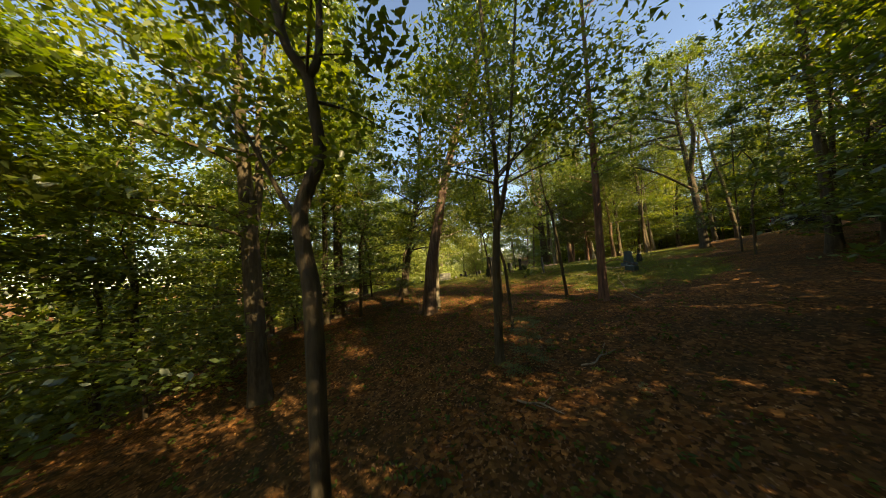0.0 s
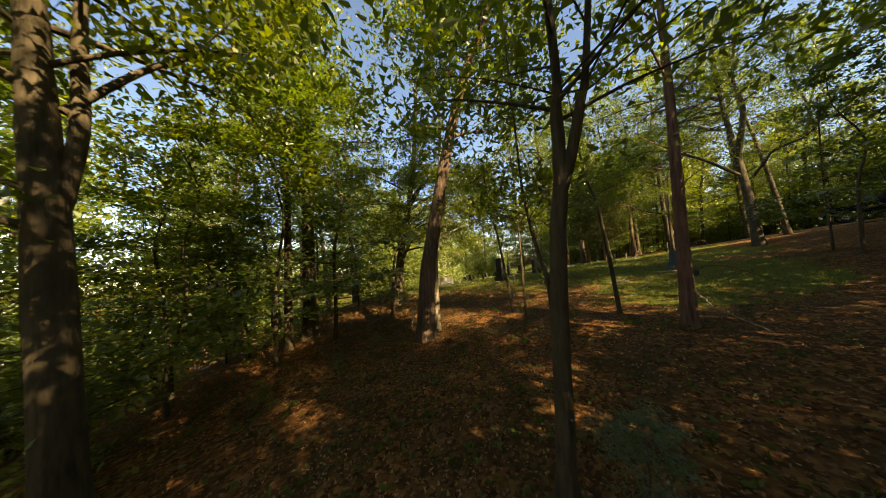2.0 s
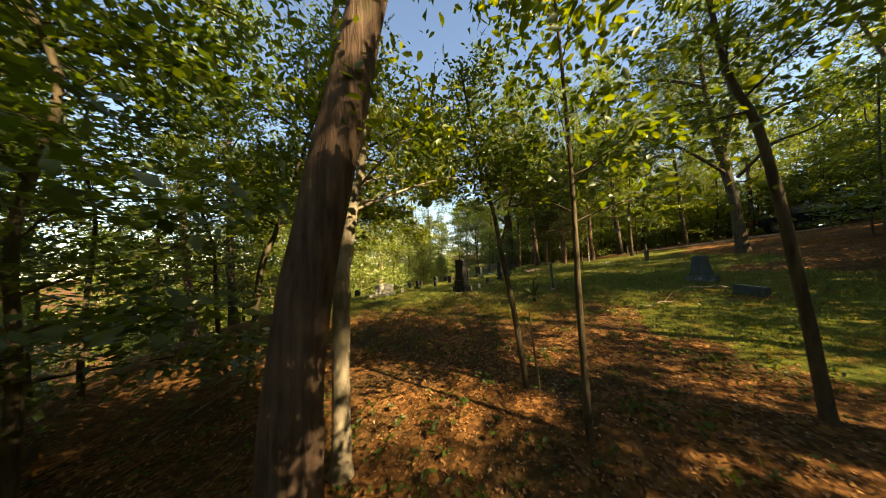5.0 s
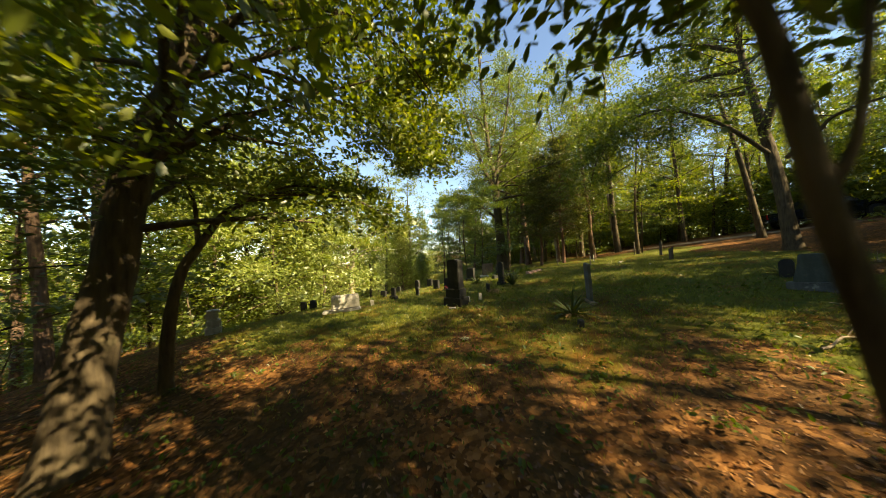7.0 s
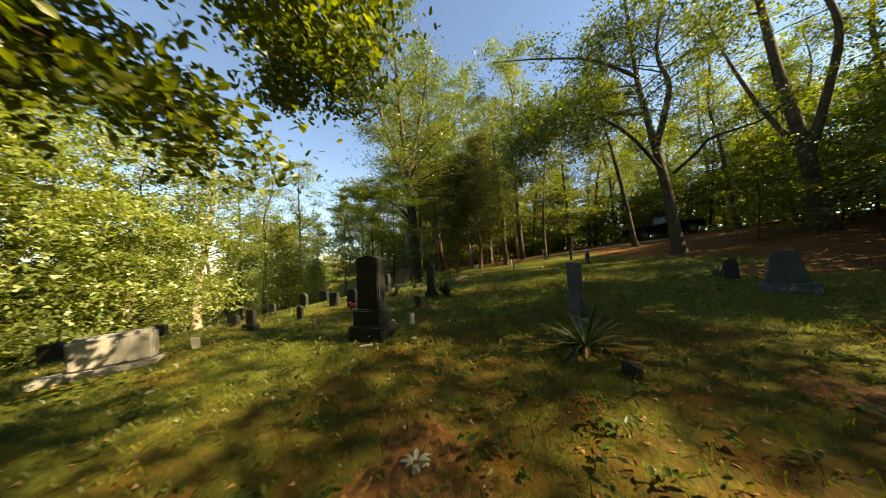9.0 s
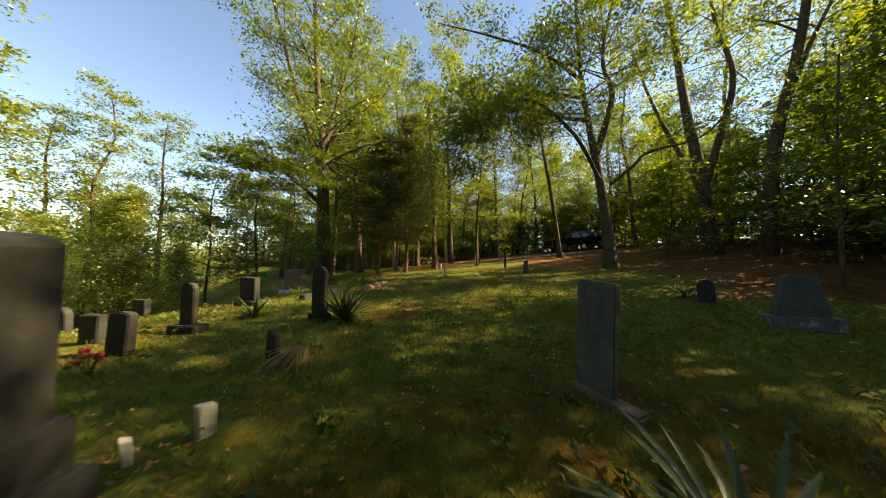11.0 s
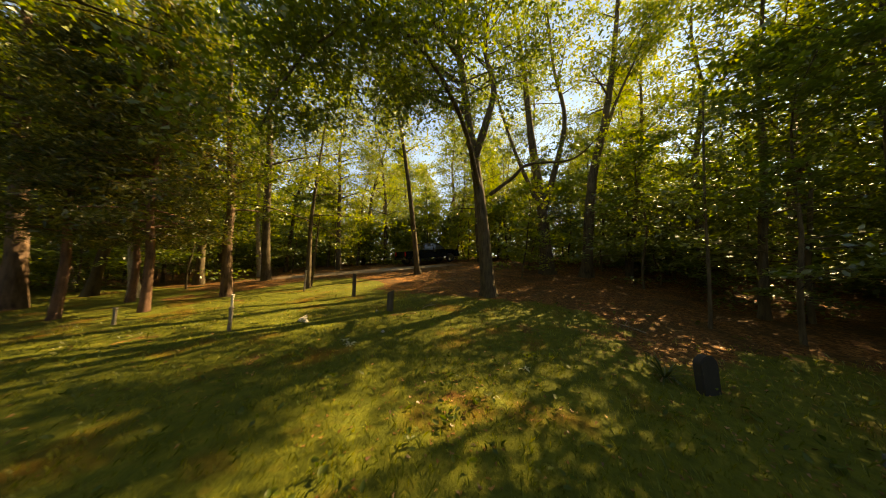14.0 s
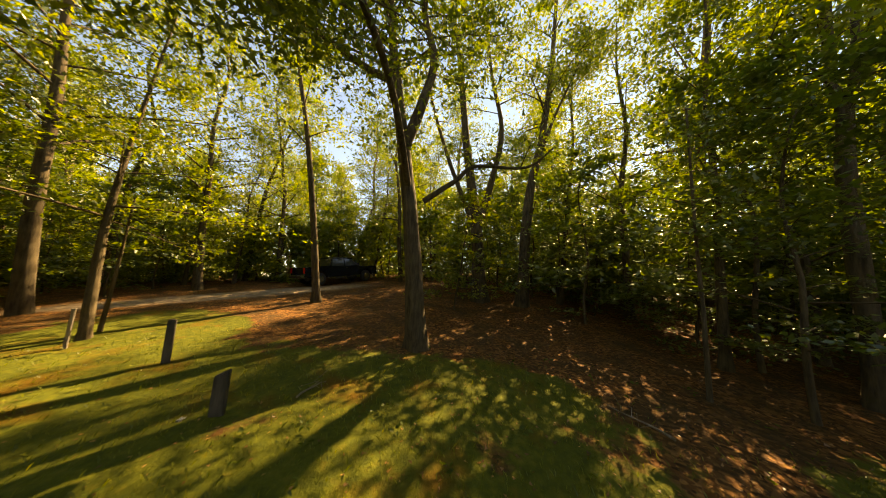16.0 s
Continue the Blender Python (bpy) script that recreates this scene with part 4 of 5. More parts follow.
for box, count in (((16, 28, 2, 9), 9), ((32.5, 37, 17, 32), 16), ((29, 35, 6, 18), 5), ((18, 30, -2, 5), 6), ((13, 20, 0, 6), 5), ((-8, 12, 66, 72), 8), ((14, 20, 42, 52), 4), ((-26, -18, -15, 60), 14), ((32, 38, 12, 46), 10), ((36, 46, -10, 50), 12), ((17, 33, 34, 46), 9), ((-24, -17, 4, 16), 9), ((20, 40, 46, 54), 8), ((8, 40, -16, -4), 14), ((26, 40, 0, 12), 7), ((-10, 8, -20, -12), 6)):
    wood(thickets, box, count, 2.0, 10.0, (0.8, 1.3), anywhere=True)
for box, count in (((-46, -24, -15, 70), 22), ((-30, 40, 66, 95), 28), ((38, 66, -14, 64), 26), ((-10, 44, -40, -14), 16), ((24, 44, 48, 66), 12)):
    wood(fars, box, count, 3.6, 9.0, (0.8, 1.2), anywhere=True)
# crowns added across the sun to shade moss and lawn, some out of view
for x, y, k, size in ((22.6, 10.8, 2, 1.0), (12.4, 5.2, 0, 1.0), (14.8, 5.6, 4, 1.05), (20.2, 9.0, 0, 1.0), (15.4, 11.2, 4, 1.0)):
    plant([airy[k]], x, y, size)
for left in list(free.values()):
    plant([left], -24 - 3 * rng_w.random(), 20 + 10 * rng_w.random(), 1.0)

# ---- litter, grass and herbs ----


def near_way(rng, count, wide):
    """Places scattered beside the way, thinning outwards."""
    t = rng.uniform(0, len(PATH_XY) - 1.001, count)
    i = t.astype(int)
    p = PATH_XY[i] + (PATH_XY[i + 1] - PATH_XY[i]) * (t - i)[:, None]
    a, r = rng.uniform(0, 2 * np.pi, count), wide * rng.uniform(0, 1, count) ** 0.75
    return p + np.stack([np.cos(a), np.sin(a)], -1) * r[:, None]


rng_l = np.random.default_rng(8)
p = near_way(rng_l, 84000, 9.0)
p = p[rng_l.uniform(0, 1, len(p)) > np.maximum(0.994 * grassy(p[:, 0], p[:, 1]), 0.85 * mossy(p[:, 0], p[:, 1]))]
litter = Shape()
leaves(litter, rng_l, np.column_stack([p, height(p[:, 0], p[:, 1]) + rng_l.uniform(0.003, 0.02, len(p))]), 0.05, 0.3, 0.6)
tagged(new("leaf_litter", litter.mesh("leaf_litter", LITTER)), "fallen brown and tan leaves on the ground", "leaves", kind="stuff")

p = near_way(rng_l, 270000, 11.5)
p = p[rng_l.uniform(0, 1, len(p)) < grassy(p[:, 0], p[:, 1]) * (1 - 0.25 * mossy(p[:, 0], p[:, 1])) * (0.75 + 0.35 * np.sin(2.3 * p[:, 0]) * np.sin(2.9 * p[:, 1]))]
n = len(p)
tall = rng_l.uniform(0.03, 0.085, n) * (0.7 + 0.6 * rng_l.random(n))
a = rng_l.uniform(0, 2 * np.pi, n)
root = np.column_stack([p, height(p[:, 0], p[:, 1]) - 0.01])
side = np.column_stack([np.cos(a), np.sin(a), 0 * a]) * 0.0042
over = np.column_stack([-np.sin(a), np.cos(a), 0 * a]) * (tall * rng_l.uniform(0.2, 0.9, n))[:, None]
blade_v = np.stack([root - side, root + side, root + over * 0.45 + side * 0.8 + [0, 0, 1] * (tall * 0.7)[:, None], root + over - side * 0.2 + [0, 0, 1] * tall[:, None]], 1).reshape(-1, 3)
tagged(new("grass", quick_mesh("grass", blade_v, np.arange(n)[:, None] * 4 + [0, 1, 2, 3], GRASS)), "short uneven green and straw grass blades", "grass", kind="stuff")

herbs = Shape()
p = near_way(rng_l, 2600, 8.0)
p = p[rng_l.uniform(0, 1, len(p)) > 0.55 * grassy(p[:, 0], p[:, 1])]
for q in p:
    k = int(rng_l.integers(4, 9))
    spot = np.array([q[0], q[1], ground_z(*q) + rng_l.uniform(0.04, 0.1)])
    leaves(herbs, rng_l, spot + rng_l.normal(0, 0.05, (k, 3)) * [1, 1, 0.4], 0.075, 0.5, 0.5, True)
tagged(new("ground_herbs", herbs.mesh("ground_herbs", HERB)), "scattered low green seedlings and ground herbs", "plants", kind="stuff")

# ---- graveyard ----


def part(name, bm, material, parent, label=""):
    me = bpy.data.meshes.new(name)
    bm.to_mesh(me)
    bm.free()
    me.materials.append(material)
    ob = new(name, me)
    ob.parent = parent
    return tagged(ob, label)


def thing(name, label, category, x, y, turn=0.0, tilt=(0.0, 0.0), sink=0.03, group=""):
    ob = new(name)
    ob.matrix_basis = Matrix.Translation((x, y, ground_z(x, y) - sink)) @ pose(0, 0, 0, tilt[0], tilt[1], turn)
    return tagged(ob, label, category, group)


def block(wide, deep, tall, z=0.0, bevel=0.015, x=0.0, y=0.0, top=1.0, rough=0.0, seed=0):
    """A bevelled block that may taper to the top and have worn faces."""
    bm = bmesh.new()
    bmesh.ops.create_cube(bm, size=1)
    for v in bm.verts:
        k = top if v.co.z > 0 else 1.0
        v.co = Vector((x + v.co.x * wide * k, y + v.co.y * deep * k, z + (v.co.z + 0.5) * tall))
    if bevel:
        bmesh.ops.bevel(bm, geom=bm.edges[:], offset=bevel, segments=2, affect="EDGES")
    worn(bm, rough, seed)
    return bm


def worn(bm, rough, seed):
    if rough:
        bmesh.ops.subdivide_edges(bm, edges=[e for e in bm.edges if e.calc_length() > 0.08], cuts=3, use_grid_fill=True)
        for v in bm.verts:
            v.co += Vector(noise.noise_vector(v.co * 7 + Vector((seed * 3.1, 0, 0)))) * rough


def tablet(wide, deep, tall, crown="round", z=0.0, bevel=0.012, rough=0.004, seed=0):
    """An upright slab whose top is round, shouldered, flat or slanting."""
    h = wide / 2
    if crown == "round":
        edge = [(h * math.cos(a), tall - h * 0.9 + h * 0.9 * math.sin(a)) for a in np.linspace(0, math.pi, 13)]
    elif crown == "low":
        edge = [(h * math.cos(a), tall - h * 0.35 + h * 0.35 * math.sin(a)) for a in np.linspace(0, math.pi, 11)]
    elif crown == "bell":
        side = [(1.0, 0.0), (0.94, 0.18), (0.8, 0.42), (0.7, 0.66), (0.65, 0.86), (0.6, 0.97), (0.5, 1.0)]
        edge = [(h * a, tall * b) for a, b in side[1:]] + [(-h * a, tall * b) for a, b in side[:0:-1]]
    elif crown == "slant":
        edge = [(h, tall * 0.86), (-h, tall)]
    else:
        edge = [(h, tall), (-h, tall)]
    pts = [(-h, 0), (h, 0)] + edge
    bm = bmesh.new()
    face = bm.faces.new([bm.verts.new((px, -deep / 2, z + pz)) for px, pz in pts])
    got = bmesh.ops.extrude_face_region(bm, geom=[face])
    for v in got["geom"]:
        if isinstance(v, bmesh.types.BMVert):
            v.co.y += deep
    bmesh.ops.recalc_face_normals(bm, faces=bm.faces[:])
    sharp = [e for e in bm.edges if len(e.link_faces) == 2 and e.calc_face_angle() > 0.8]
    bmesh.ops.bevel(bm, geom=sharp, offset=bevel, segments=2, affect="EDGES")
    for v in bm.verts:
        v.co += Vector(noise.noise_vector(v.co * 6 + Vector((seed * 2.3, 0, 0)))) * rough
    return bm


STONES = "gravestones"

# tall family monument on two steps
m = thing("gravestone", "tall dark monument on a stepped stone base", "gravestone", 2.67, 18.78, -46, group=STONES)
part("base", block(0.62, 0.5, 0.26, 0.0, 0.02, rough=0.006), STONE_SHADED, m)
part("plinth", block(0.5, 0.4, 0.27, 0.25, 0.02, rough=0.005, seed=1), STONE_SHADED, m)
part("shaft", tablet(0.4, 0.3, 0.9, "low", 0.5, 0.02, 0.006, 2), STONE_SHADED, m)

# broad pale double stone lying back on its plinth
m = thing("gravestone", "broad pale double gravestone glowing in the sun", "gravestone", -0.74, 20.38, 2, (-4, -2), 0.04, STONES)
part("base", block(0.94, 0.44, 0.12, 0.0, 0.02, rough=0.006), STONE_PALE, m)
part("slab", tablet(0.86, 0.3, 0.46, "flat", 0.11, 0.04, 0.012, 5), STONE_PALE, m)
m = thing("footstone", "low pale block beside the broad gravestone", "footstone", -1.3, 20.2, 10, group=STONES)
part("block", block(0.26, 0.26, 0.13, 0.0, 0.03, rough=0.012), STONE_PALE, m)

# blocky pillar of pale stones
m = thing("stone_pillar", "rough pale pillar of stacked stones at the bank", "pillar", -4.45, 20.1, 25, group=STONES)
for k, (w, d, h, z, dx) in enumerate(((0.36, 0.3, 0.26, 0.0, 0.0), (0.33, 0.28, 0.22, 0.255, 0.02), (0.3, 0.26, 0.2, 0.47, -0.02), (0.34, 0.28, 0.08, 0.665, 0.0))):
    part("stone", block(w, d, h, z, 0.035, dx, rough=0.02, seed=k), STONE_PALE, m)

# slim leaning marble slab and its footstone
m = thing("gravestone", "tall thin grey marble slab on a low tan base", "gravestone", 5.86, 17.06, 66, (-3, -3), 0.05, STONES)
part("slab", tablet(0.35, 0.07, 1.06, "flat", 0, 0.012, 0.007, 8), MARBLE_GREY, m)
part("base", block(0.62, 0.17, 0.12, -0.02, 0.018, -0.1, 0.02, rough=0.009), STONE_TAN, m, "chipped tan sandstone base")

# blue-grey stone with tapering sides on a rough base
m = thing("gravestone", "blue-grey granite stone tapering above a rough base", "gravestone", 9.88, 15.05, 104, (0, 2), 0.03, STONES)
part("base", block(0.76, 0.36, 0.2, 0, 0.02, rough=0.016), GRANITE_ROUGH, m, "rough-hewn pale grey base")
part("tablet", tablet(0.56, 0.19, 0.64, "bell", 0.19, 0.012, 0.004, 4), GRANITE, m)
m = thing("gravestone", "low blue-grey marker beside the granite stone", "gravestone", 8.9, 13.2, 100, (0, -4), 0.03, STONES)
part("tablet", block(0.6, 0.24, 0.24, 0, 0.02, rough=0.006), GRANITE, m)

# dark stones further on
for x, y, w, h, crown, turn, tilt, base, label in (
        (11.0, 16.0, 0.26, 0.52, "round", 105, 4, 0, "small dark rounded stone beside a yucca"),
        (3.67, 22.2, 0.22, 0.8, "round", -51, 0, 0.44, "dark round-topped stone on a wide base"),
        (3.02, 21.6, 0.27, 0.56, "low", -51, -3, 0, "dark weathered gravestone with a curved top"),
        (2.75, 22.6, 0.3, 0.42, "flat", -54, 0, 0, "squat dark gravestone in the turf"),
        (5.25, 21.22, 0.26, 0.98, "round", -64, 2, 0.34, "tall narrow dark slab behind a yucca"),
        (4.2, 20.08, 0.15, 0.36, "slant", -71, -5, 0, "short dark stone stub with a slanting top"),
        (4.38, 15.62, 0.2, 0.17, "low", 60, 6, 0, "small dark half-sunk stone"),
        (0.85, 21.3, 0.18, 0.46, "flat", -41, 2, 0.3, "dark upright gravestone on a low plinth"),
        (0.45, 22.3, 0.26, 0.3, "low", -41, -4, 0, "low dark gravestone on the slope"),
        (1.78, 21.4, 0.15, 0.38, "round", -46, 4, 0, "small dark round-topped gravestone"),
        (2.2, 25.4, 0.3, 0.55, "round", -50, 3, 0, "dark arched gravestone in the far row"),
        (1.2, 26.0, 0.24, 0.4, "low", -42, -2, 0, "worn dark gravestone in the far row"),
        (3.2, 27.5, 0.4, 0.6, "flat", -54, 0, 0.55, "dark square monument in the far row"),
        (-2.6, 23.5, 0.3, 0.45, "round", -31, -6, 0, "dark stone near the bank's edge"),
        (-3.4, 25.0, 0.3, 0.5, "flat", -31, 3, 0, "dark stone among grass by the bank"),
        (-1.7, 26.0, 0.35, 0.5, "low", -36, 0, 0.5, "grey stone by the bank's edge"),
        (4.9, 24.2, 0.42, 0.7, "flat", -60, 2, 0.55, "dark broad gravestone beyond the iris bed")):
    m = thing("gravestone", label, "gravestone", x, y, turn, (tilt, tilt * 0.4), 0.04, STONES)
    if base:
        part("base", block(base, base * 0.6, 0.16, 0, 0.015, rough=0.006, seed=x), STONE_SHADED, m)
    part("tablet", tablet(w, w * 0.32 + 0.03, h - (0.15 if base else 0), crown, 0.15 if base else 0.0, 0.012, 0.008, x), STONE_SHADED, m)

# broad pale-brown stone on a white base
m = thing("gravestone", "broad mottled brown stone above a white base", "gravestone", 6.75, 26.6, -12, group=STONES)
part("base", block(0.95, 0.42, 0.14, 0, 0.02, rough=0.006), STONE_PALE, m)
part("tablet", block(0.66, 0.22, 0.72, 0.13, 0.02, top=0.97, rough=0.006, seed=3), STONE_TAN, m)

# small pale footstones
for x, y, w, h, turn, label in ((3.5, 18.97, 0.11, 0.27, 20, "small pale footstone with a slanting top"), (0.1, 20.7, 0.12, 0.22, 10, "small white footstone leaning in the grass"),
                                (3.15, 19.0, 0.05, 0.2, 0, "thin pale peg beside the monument"), (2.46, 18.45, 0.2, 0.05, -30, "small pale plaque lying by the monument")):
    m = thing("footstone", label, "footstone", x, y, turn, (5, -6), 0.02, STONES)
    part("block", tablet(w, 0.06, h, "slant", 0, 0.006, 0.004, x), STONE_PALE, m)

# weathered board markers and pale field stones on the lawn
for x, y, w, h, crown, turn, tilt, label in ((14.35, 21.45, 0.17, 0.64, "slant", 95, -3, "grey weathered board marker with a slanting top"),
                                             (16.25, 23.46, 0.13, 0.86, "flat", 110, 2, "narrow grey weathered wooden grave board")):
    m = thing("grave_board", label, "marker", x, y, turn, (tilt, tilt * 0.4), 0.04, "grave boards")
    part("board", tablet(w, w * 0.4 + 0.03, h, crown, 0.0, 0.014, 0.012, x), WOOD_DARK, m)
for k, (x, y, w, d, h) in enumerate(((13.2, 23.3, 0.2, 0.16, 0.1), (13.42, 23.38, 0.17, 0.13, 0.08), (13.02, 23.1, 0.15, 0.12, 0.07), (13.62, 23.5, 0.1, 0.09, 0.05), (12.5, 20.98, 0.13, 0.1, 0.06), (14.25, 21.8, 0.16, 0.1, 0.05))):
    m = thing("field_stone", "small rough white stone lying in the grass", "stone", x, y, 40 * k, (6, -5), 0.015, "field stones")
    part("stone", block(w, d, h, 0, 0.03, top=0.7, rough=0.016, seed=k + 40), STONE_PALE, m)

# marker posts
for x, y, w, h, mat, label in ((12.2, 24.3, 0.065, 0.54, WOOD_GREY, "thin dark wooden grave marker post"), (14.18, 26.3, 0.06, 0.45, STONE_PALE, "thin post with a white sunlit top"),
                               (17.52, 26.3, 0.06, 0.9, WOOD_GREY, "thin grey post near the track"),
                               (12.4, 27.6, 0.06, 0.42, WOOD_GREY, "short weathered post by the cedars")):
    m = thing("marker_post", label, "post", x, y, 20, (2, -3), 0.04, "marker posts")
    part("post", block(w, w, h, 0, 0.008, top=0.9, rough=0.004, seed=y), mat, m)
    part("cap", block(w * 1.25, w * 1.25, 0.03, h - 0.006, 0.006), mat, m)

# pink stone border of a family plot
m = thing("stone_border", "row of rough pink stones edging a plot", "border", 8.6, 24.35, 38, sink=0.03)
for k in range(9):
    part("stone", block(0.2 + 0.05 * math.sin(k * 2.1), 0.17, 0.15 + 0.04 * math.cos(k * 1.7), -0.02, 0.03, -0.88 + 0.225 * k, 0.03 * math.sin(k * 3.0), rough=0.016, seed=k), STONE_PINK, m)
m = thing("stone_border", "low grey kerb stones round an old grave", "border", 8.4, 26.9, 3, sink=0.03)
for k in range(5):
    part("stone", block(0.24, 0.14, 0.13, -0.02, 0.025, -0.55 + 0.27 * k, 0, rough=0.014, seed=k + 20), STONE_PINK if k > 2 else STONE_SHADED, m)
m = thing("plot_kerb", "long mossy kerb of an old family plot", "border", 6.9, 24.3, 35, sink=0.02)
part("kerb", block(2.6, 0.16, 0.16, -0.02, 0.02, rough=0.012), STONE_SHADED, m)

# ---- yuccas, irises and other grave plants ----


def blade_mesh(name, long, wide, bend, material):
    s = np.linspace(0, 1, 6)
    w = wide * np.sin(np.pi * (0.18 + 0.82 * s)) ** 0.7 * 0.5
    w[-1] = 0.001
    z, out = long * s * np.cos(bend * s), long * s * np.sin(bend * s)
    v = []
    for k in range(6):
        v += [(-w[k], out[k], z[k] + w[k] * 0.25), (0, out[k] + w[k] * 0.3, z[k]), (w[k], out[k], z[k] + w[k] * 0.25)]
    f = [(3 * k + j, 3 * k + j + 1, 3 * k + j + 4, 3 * k + j + 3) for k in range(5) for j in (0, 1)]
    return quick_mesh(name, v, f, material)


BLADES = [blade_mesh("leaf", 0.5, 0.035, b, YUCCA) for b in (0.15, 0.35, 0.7)]
DRY = [blade_mesh("dry_leaf", 0.5, 0.03, b, YUCCA_DRY) for b in (0.5, 0.9)]
IRIS = [blade_mesh("leaf", 0.42, 0.03, b, HERB) for b in (0.1, 0.3)]
rng_y = np.random.default_rng(21)


def rosette(name, label, x, y, size, count, kinds, steep=(10, 75), dry=0, category="plant", group="grave plants"):
    plantlet = thing(name, label, category, x, y, 0, sink=0.02, group=group)
    for k in range(count + dry):
        lean = rng_y.uniform(*steep) if k < count else rng_y.uniform(80, 98)
        mesh = kinds[int(rng_y.integers(len(kinds)))] if k < count else DRY[int(rng_y.integers(2))]
        ob = new("leaf" if k < count else "dry_leaf", mesh)
        ob.parent = plantlet
        ob.matrix_basis = (Matrix.Rotation(k * 2.4 + rng_y.normal(0, 0.3), 4, "Z") @ Matrix.Translation((0, 0.02, 0.03 if k < count else 0.06))
                           @ Matrix.Rotation(-radians(lean), 4, "X") @ Matrix.Scale(size * rng_y.uniform(0.75, 1.15), 4))
    return plantlet


rosette("yucca", "spiky green yucca with dry leaves at its foot", 4.72, 16.28, 1.35, 46, BLADES, (15, 80), 18)
rosette("yucca", "large spiky yucca in front of a dark slab", 5.52, 20.85, 1.35, 56, BLADES, (5, 65), 16)
m = rosette("yucca", "flattened old yucca with long dry leaves", 4.5, 20.0, 0.8, 8, BLADES, (60, 88), 8)
STRAW = [blade_mesh("dry_leaf", 0.62, 0.013, b, YUCCA_DRY) for b in (0.16, 0.28)]
for k in range(44):
    ob = new("dry_leaf", STRAW[k % 2])
    ob.parent = m
    ob.matrix_basis = Matrix.Translation((0.05 * math.sin(k * 2.1), 0.05 * math.cos(k * 1.7), 0.07)) @ Matrix.Rotation(radians(138 + 22 * math.sin(k * 1.9) + k % 7), 4, "Z") @ Matrix.Rotation(-radians(78 + 7 * math.sin(k * 3.3)), 4, "X") @ Matrix.Scale(1.0 + 0.25 * math.sin(k * 2.7), 4)
stalk = Shape()
tube(stalk, curve([(0.1, 0.45, -0.06), (-0.05, 0.5, 0.42), (-0.22, 0.6, 0.86)], 4), 0.007, 0.004, 6)
ob = new("stalk", stalk.mesh("stalk", TWIG, True))
ob.parent = m
rosette("yucca", "small yucca beside a dark rounded stone", 11.35, 16.3, 0.8, 30, BLADES, (15, 70), dry=12)
rosette("yucca", "green yucca clump by the dark stones", 4.6, 22.5, 1.0, 34, BLADES, dry=10)
for x, y in ((7.2, 23.9), (7.6, 24.4), (8.1, 24.9), (6.6, 24.0), (6.1, 24.5), (8.7, 25.3), (7.0, 24.8)):
    rosette("iris", "clump of sword-leaved green irises along the plot", x, y, 1.0, 24, IRIS, (5, 50))
WOOL = [blade_mesh("leaf", 0.2, 0.075, b, WOOLLY) for b in (0.4, 0.7)]
for x, y, size in ((2.1, 16.05, 0.48), (7.2, 18.2, 0.4), (11.7, 21.3, 0.55), (11.9, 21.5, 0.45), (11.2, 18.3, 0.4)):
    rosette("mullein", "pale woolly-leaved rosette growing in the turf", x, y, size, 10, WOOL, (35, 80))

# red flowers in the far row
m = thing("flower_bunch", "bunch of faded red grave flowers", "flowers", 2.85, 20.9, 0, group="grave plants")
for k in range(9):
    bm = bmesh.new()
    bmesh.ops.create_icosphere(bm, subdivisions=1, radius=0.03, matrix=Matrix.Translation((0.07 * math.cos(k * 2.4), 0.07 * math.sin(k * 2.4), 0.22 + 0.05 * math.sin(k * 1.3))))
    part("flower", bm, PETAL, m)
stalk = Shape()
for k in range(9):
    tube(stalk, np.array([(0, 0, 0), (0.04 * math.cos(k * 2.4), 0.04 * math.sin(k * 2.4), 0.12), (0.07 * math.cos(k * 2.4), 0.07 * math.sin(k * 2.4), 0.22 + 0.05 * math.sin(k * 1.3))]), 0.004, 0.003, 4)
ob = new("stalks", stalk.mesh("stalks", HERB))
ob.parent = m

# fallen sticks
for seed, x, y, long, turn, up in ((1, 3.2, 4.6, 0.9, 30, 0.12), (2, 5.6, 8.2, 1.3, 120, 0.5), (3, 1.9, 3.6, 0.7, -40, 0.05), (4, -2.6, 12.2, 1.4, 60, 0.35), (5, 6.6, 13.4, 1.1, 10, 0.1),
                                   (6, 8.6, 13.9, 1.2, 160, 0.12), (7, -1.2, 11.2, 1.0, 100, 0.5), (8, 13.6, 15.6, 0.9, 20, 0.06), (9, 6.4, 9.6, 0.8, 70, 0.3), (10, 14.9, 20.4, 0.6, -30, 0.04)):
    rng = np.random.default_rng(300 + seed)
    stick = thing("fallen_stick", "bleached dead stick lying on the leaf litter", "stick", x, y, turn, sink=0.0, group="fallen sticks")
    shape = Shape()
    bend = rng.normal(0, 0.035, (5, 2))
    line = curve([(long * k / 4 - long / 2, bend[k, 0], 0.02 + up * k / 4 + abs(bend[k, 1])) for k in range(5)], 3)
    tube(shape, line, 0.018, 0.006, 6, 0, rng, 0.08)
    for k in (4, 7, 9):
        tube(shape, np.array([line[k], line[k] + rng.normal(0, 0.08, 3) + [0.06, 0, 0.06], line[k] + rng.normal(0, 0.1, 3) + [0.16, 0, 0.12]]), 0.007, 0.002, 4)
    ob = new("branch", shape.mesh("branch", TWIG, True))
    ob.parent = stick

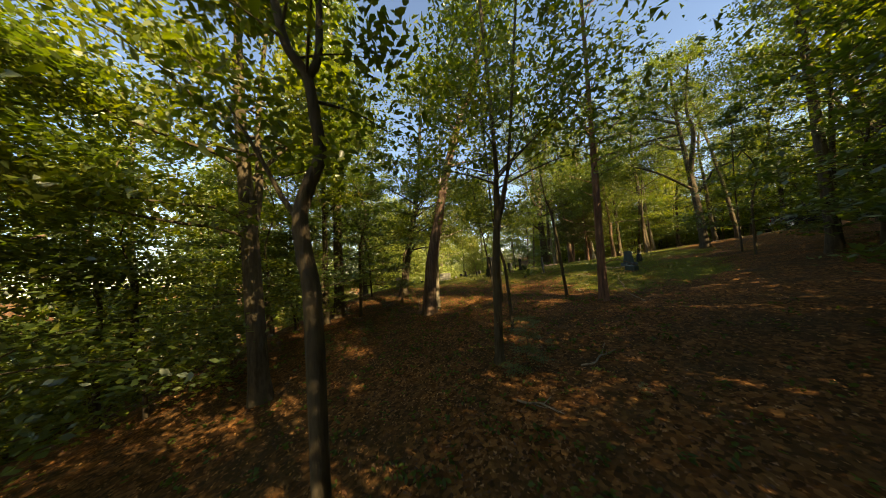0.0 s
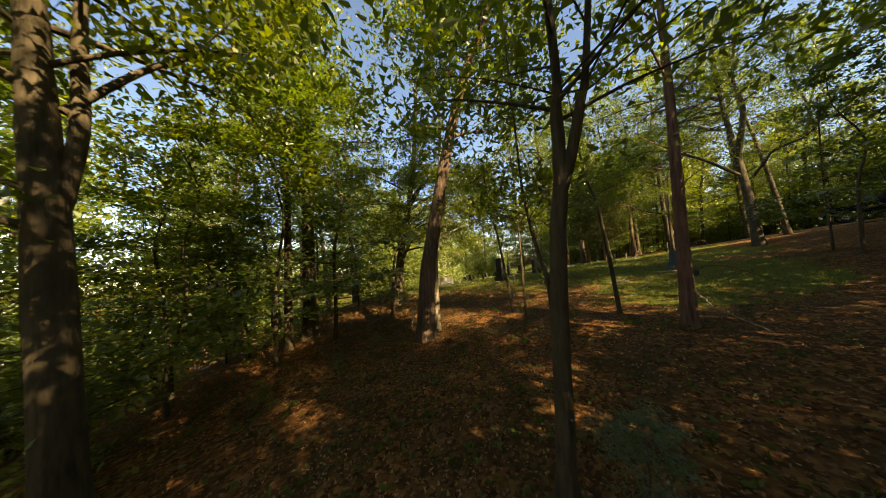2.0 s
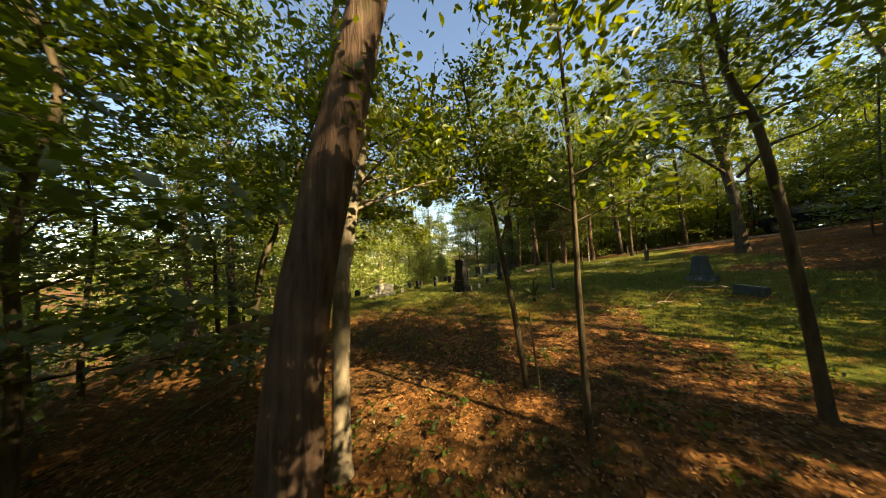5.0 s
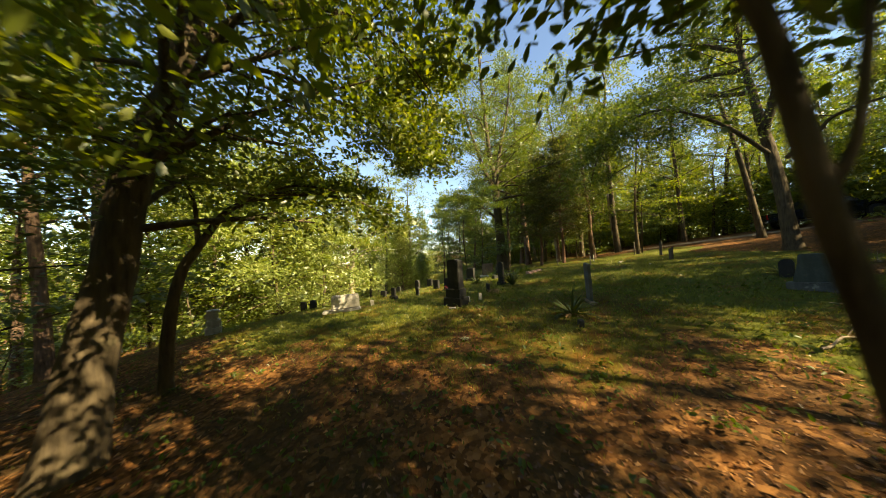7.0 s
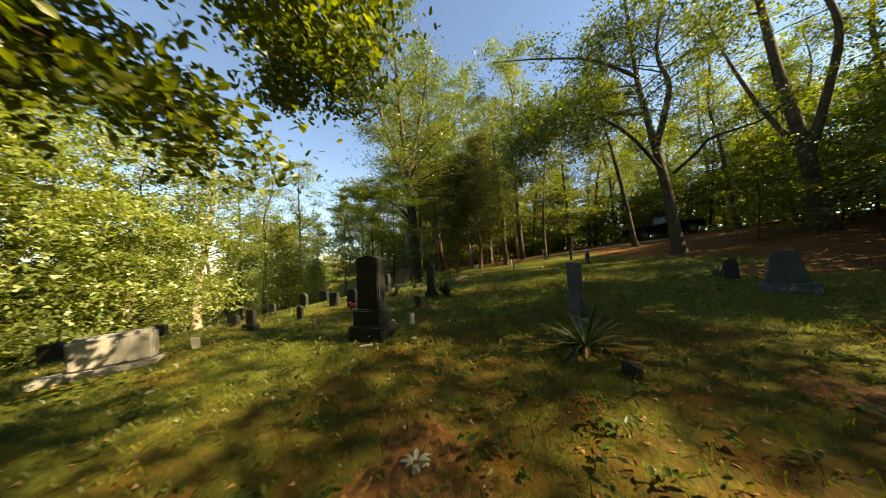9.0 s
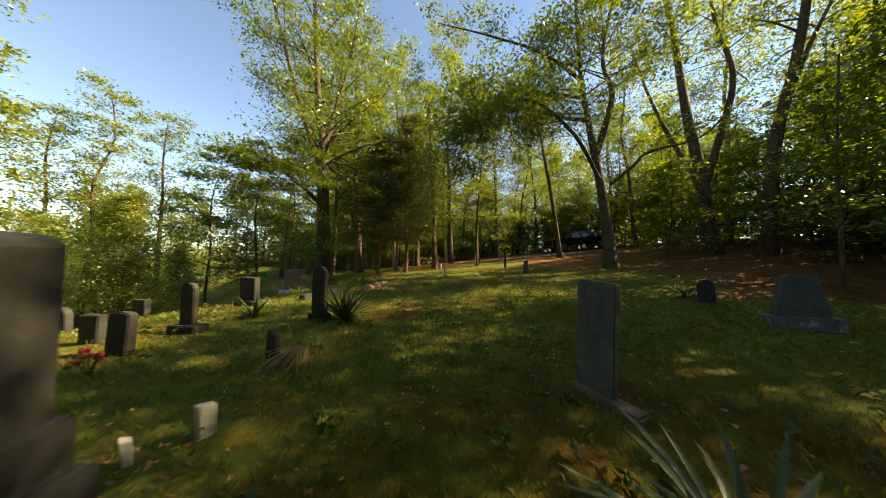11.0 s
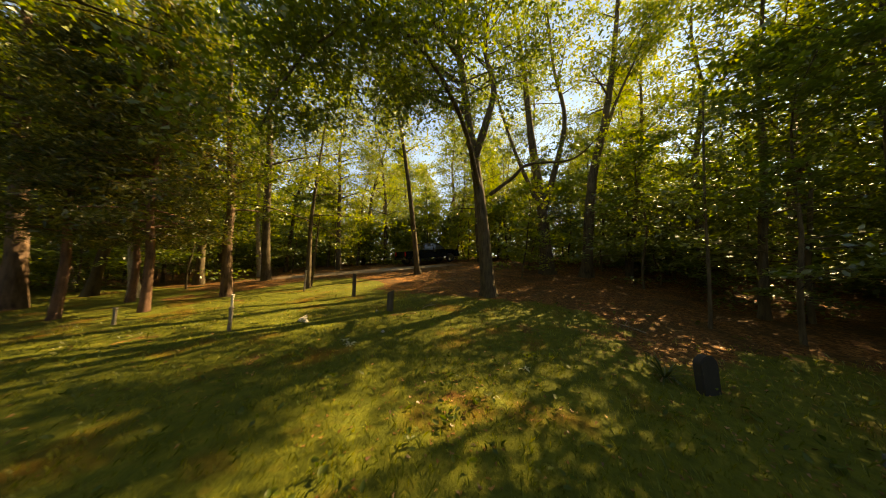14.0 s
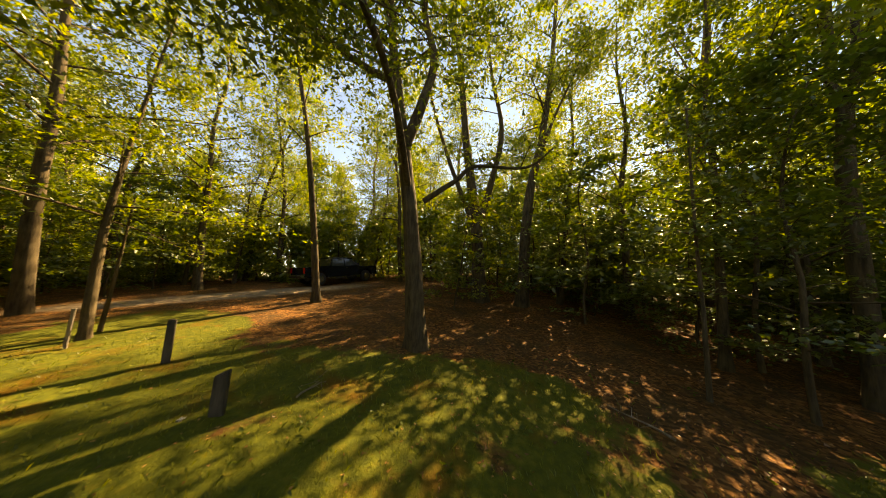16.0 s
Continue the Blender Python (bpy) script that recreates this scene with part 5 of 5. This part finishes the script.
# ---- the parked pickup truck ----
rear, nose = Vector((27.25, 24.5)), Vector((30.95, 20.6))
along = (nose - rear).normalized()
middle = (rear + nose) / 2 + Vector((-along.y, along.x)) * 0.9
truck = new("pickup_truck")
slope = (ground_z(nose.x, nose.y) - ground_z(rear.x, rear.y)) / (nose - rear).length
truck.matrix_basis = Matrix.Translation((middle.x, middle.y, ground_z(middle.x, middle.y) + 0.02)) @ Matrix.Rotation(math.atan2(along.y, along.x), 4, "Z") @ Matrix.Rotation(-math.atan(slope), 4, "Y")
tagged(truck, "black crew-cab pickup truck parked under the trees", "truck")


def extruded(profile, half, bevel=0.03, taper=1.0):
    """A closed side outline (x, z) as a solid 2 * half wide."""
    bm = bmesh.new()
    low = [bm.verts.new((x, -half * (taper if z > 1.2 else 1), z)) for x, z in profile]
    high = [bm.verts.new((x, half * (taper if z > 1.2 else 1), z)) for x, z in profile]
    bm.faces.new(low)
    bm.faces.new(high[::-1])
    for k in range(len(profile)):
        j = (k + 1) % len(profile)
        bm.faces.new((low[k], high[k], high[j], low[j]))
    bmesh.ops.recalc_face_normals(bm, faces=bm.faces[:])
    bmesh.ops.bevel(bm, geom=[e for e in bm.edges if e.calc_face_angle(0) > 0.5], offset=bevel, segments=2, affect="EDGES")
    return bm


def arch(cx, r=0.46):
    return [(cx + r * math.cos(a), 0.42 + r * math.sin(a)) for a in np.linspace(0.15, math.pi - 0.15, 8)]


hull = [(2.68, 0.5), (2.72, 0.85), (2.62, 1.05), (1.25, 1.13), (-2.68, 1.15), (-2.72, 0.55)] + arch(-1.75)[::-1] + arch(1.72)[::-1]
part("body", extruded(hull, 0.95), PAINT, truck)
cab = part("cab", extruded([(1.3, 1.12), (0.62, 1.72), (-0.85, 1.76), (-1.05, 1.12)], 0.88, 0.05, 0.86), PAINT, truck)
for sign in (-1, 1):
    for x0, x1, x2, x3 in ((0.05, 1.05, 0.52, 0.05), (-0.92, -0.03, -0.03, -0.8)):
        bm = bmesh.new()
        q = [(x0, 1.16), (x1, 1.16), (x2, 1.64), (x3, 1.64)]
        bm.faces.new([bm.verts.new((x, sign * (0.885 - (0.115 if z > 1.2 else 0)), z)) for x, z in (q if sign < 0 else q[::-1])])
        got = bmesh.ops.extrude_face_region(bm, geom=bm.faces[:])
        for v in got["geom"]:
            if isinstance(v, bmesh.types.BMVert):
                v.co.y += sign * 0.008
        part("window", bm, PANE, cab)
    part("mirror", block(0.12, 0.2, 0.16, 1.18, 0.03, 0.95, sign * 1.02), PLASTIC, truck)
    part("headlight", block(0.1, 0.34, 0.18, 0.8, 0.03, 2.66, sign * 0.72), CLEAR_LAMP, truck)
    part("taillight", block(0.07, 0.16, 0.34, 0.78, 0.02, -2.7, sign * 0.84), RED_LAMP, truck)
    part("door_handle", block(0.16, 0.03, 0.035, 1.0, 0.01, 0.1, sign * 0.965), STEEL, truck)
    part("side_step", block(1.9, 0.16, 0.06, 0.36, 0.015, -0.05, sign * 0.95), PLASTIC, truck)
    for cx in (-1.75, 1.72):
        bm = bmesh.new()
        turn_y = Matrix.Translation((cx, sign * 0.84, 0.39)) @ Matrix.Rotation(math.pi / 2, 4, "X")
        bmesh.ops.create_cone(bm, cap_ends=True, segments=28, radius1=0.39, radius2=0.39, depth=0.26, matrix=turn_y)
        bmesh.ops.bevel(bm, geom=[e for e in bm.edges if e.calc_face_angle(0) > 1], offset=0.04, segments=2, affect="EDGES")
        wheel = part("wheel", bm, RUBBER, truck)
        bm = bmesh.new()
        bmesh.ops.create_cone(bm, cap_ends=True, segments=20, radius1=0.24, radius2=0.22, depth=0.27, matrix=turn_y)
        part("rim", bm, STEEL, wheel)
part("front_bumper", block(0.18, 1.86, 0.26, 0.42, 0.05, 2.74), STEEL, truck)
part("rear_bumper", block(0.16, 1.8, 0.2, 0.48, 0.04, -2.78), STEEL, truck)
part("grille", block(0.05, 1.0, 0.24, 0.76, 0.02, 2.7), PLASTIC, truck)
bm = bmesh.new()
bm.faces.new([bm.verts.new(c) for c in ((1.22, -0.7, 1.2), (1.22, 0.7, 1.2), (0.7, 0.66, 1.66), (0.7, -0.66, 1.66))])
got = bmesh.ops.extrude_face_region(bm, geom=bm.faces[:])
for v in got["geom"]:
    if isinstance(v, bmesh.types.BMVert):
        v.co += Vector((0.035, 0, 0.03))
part("windscreen", bm, PANE, cab)
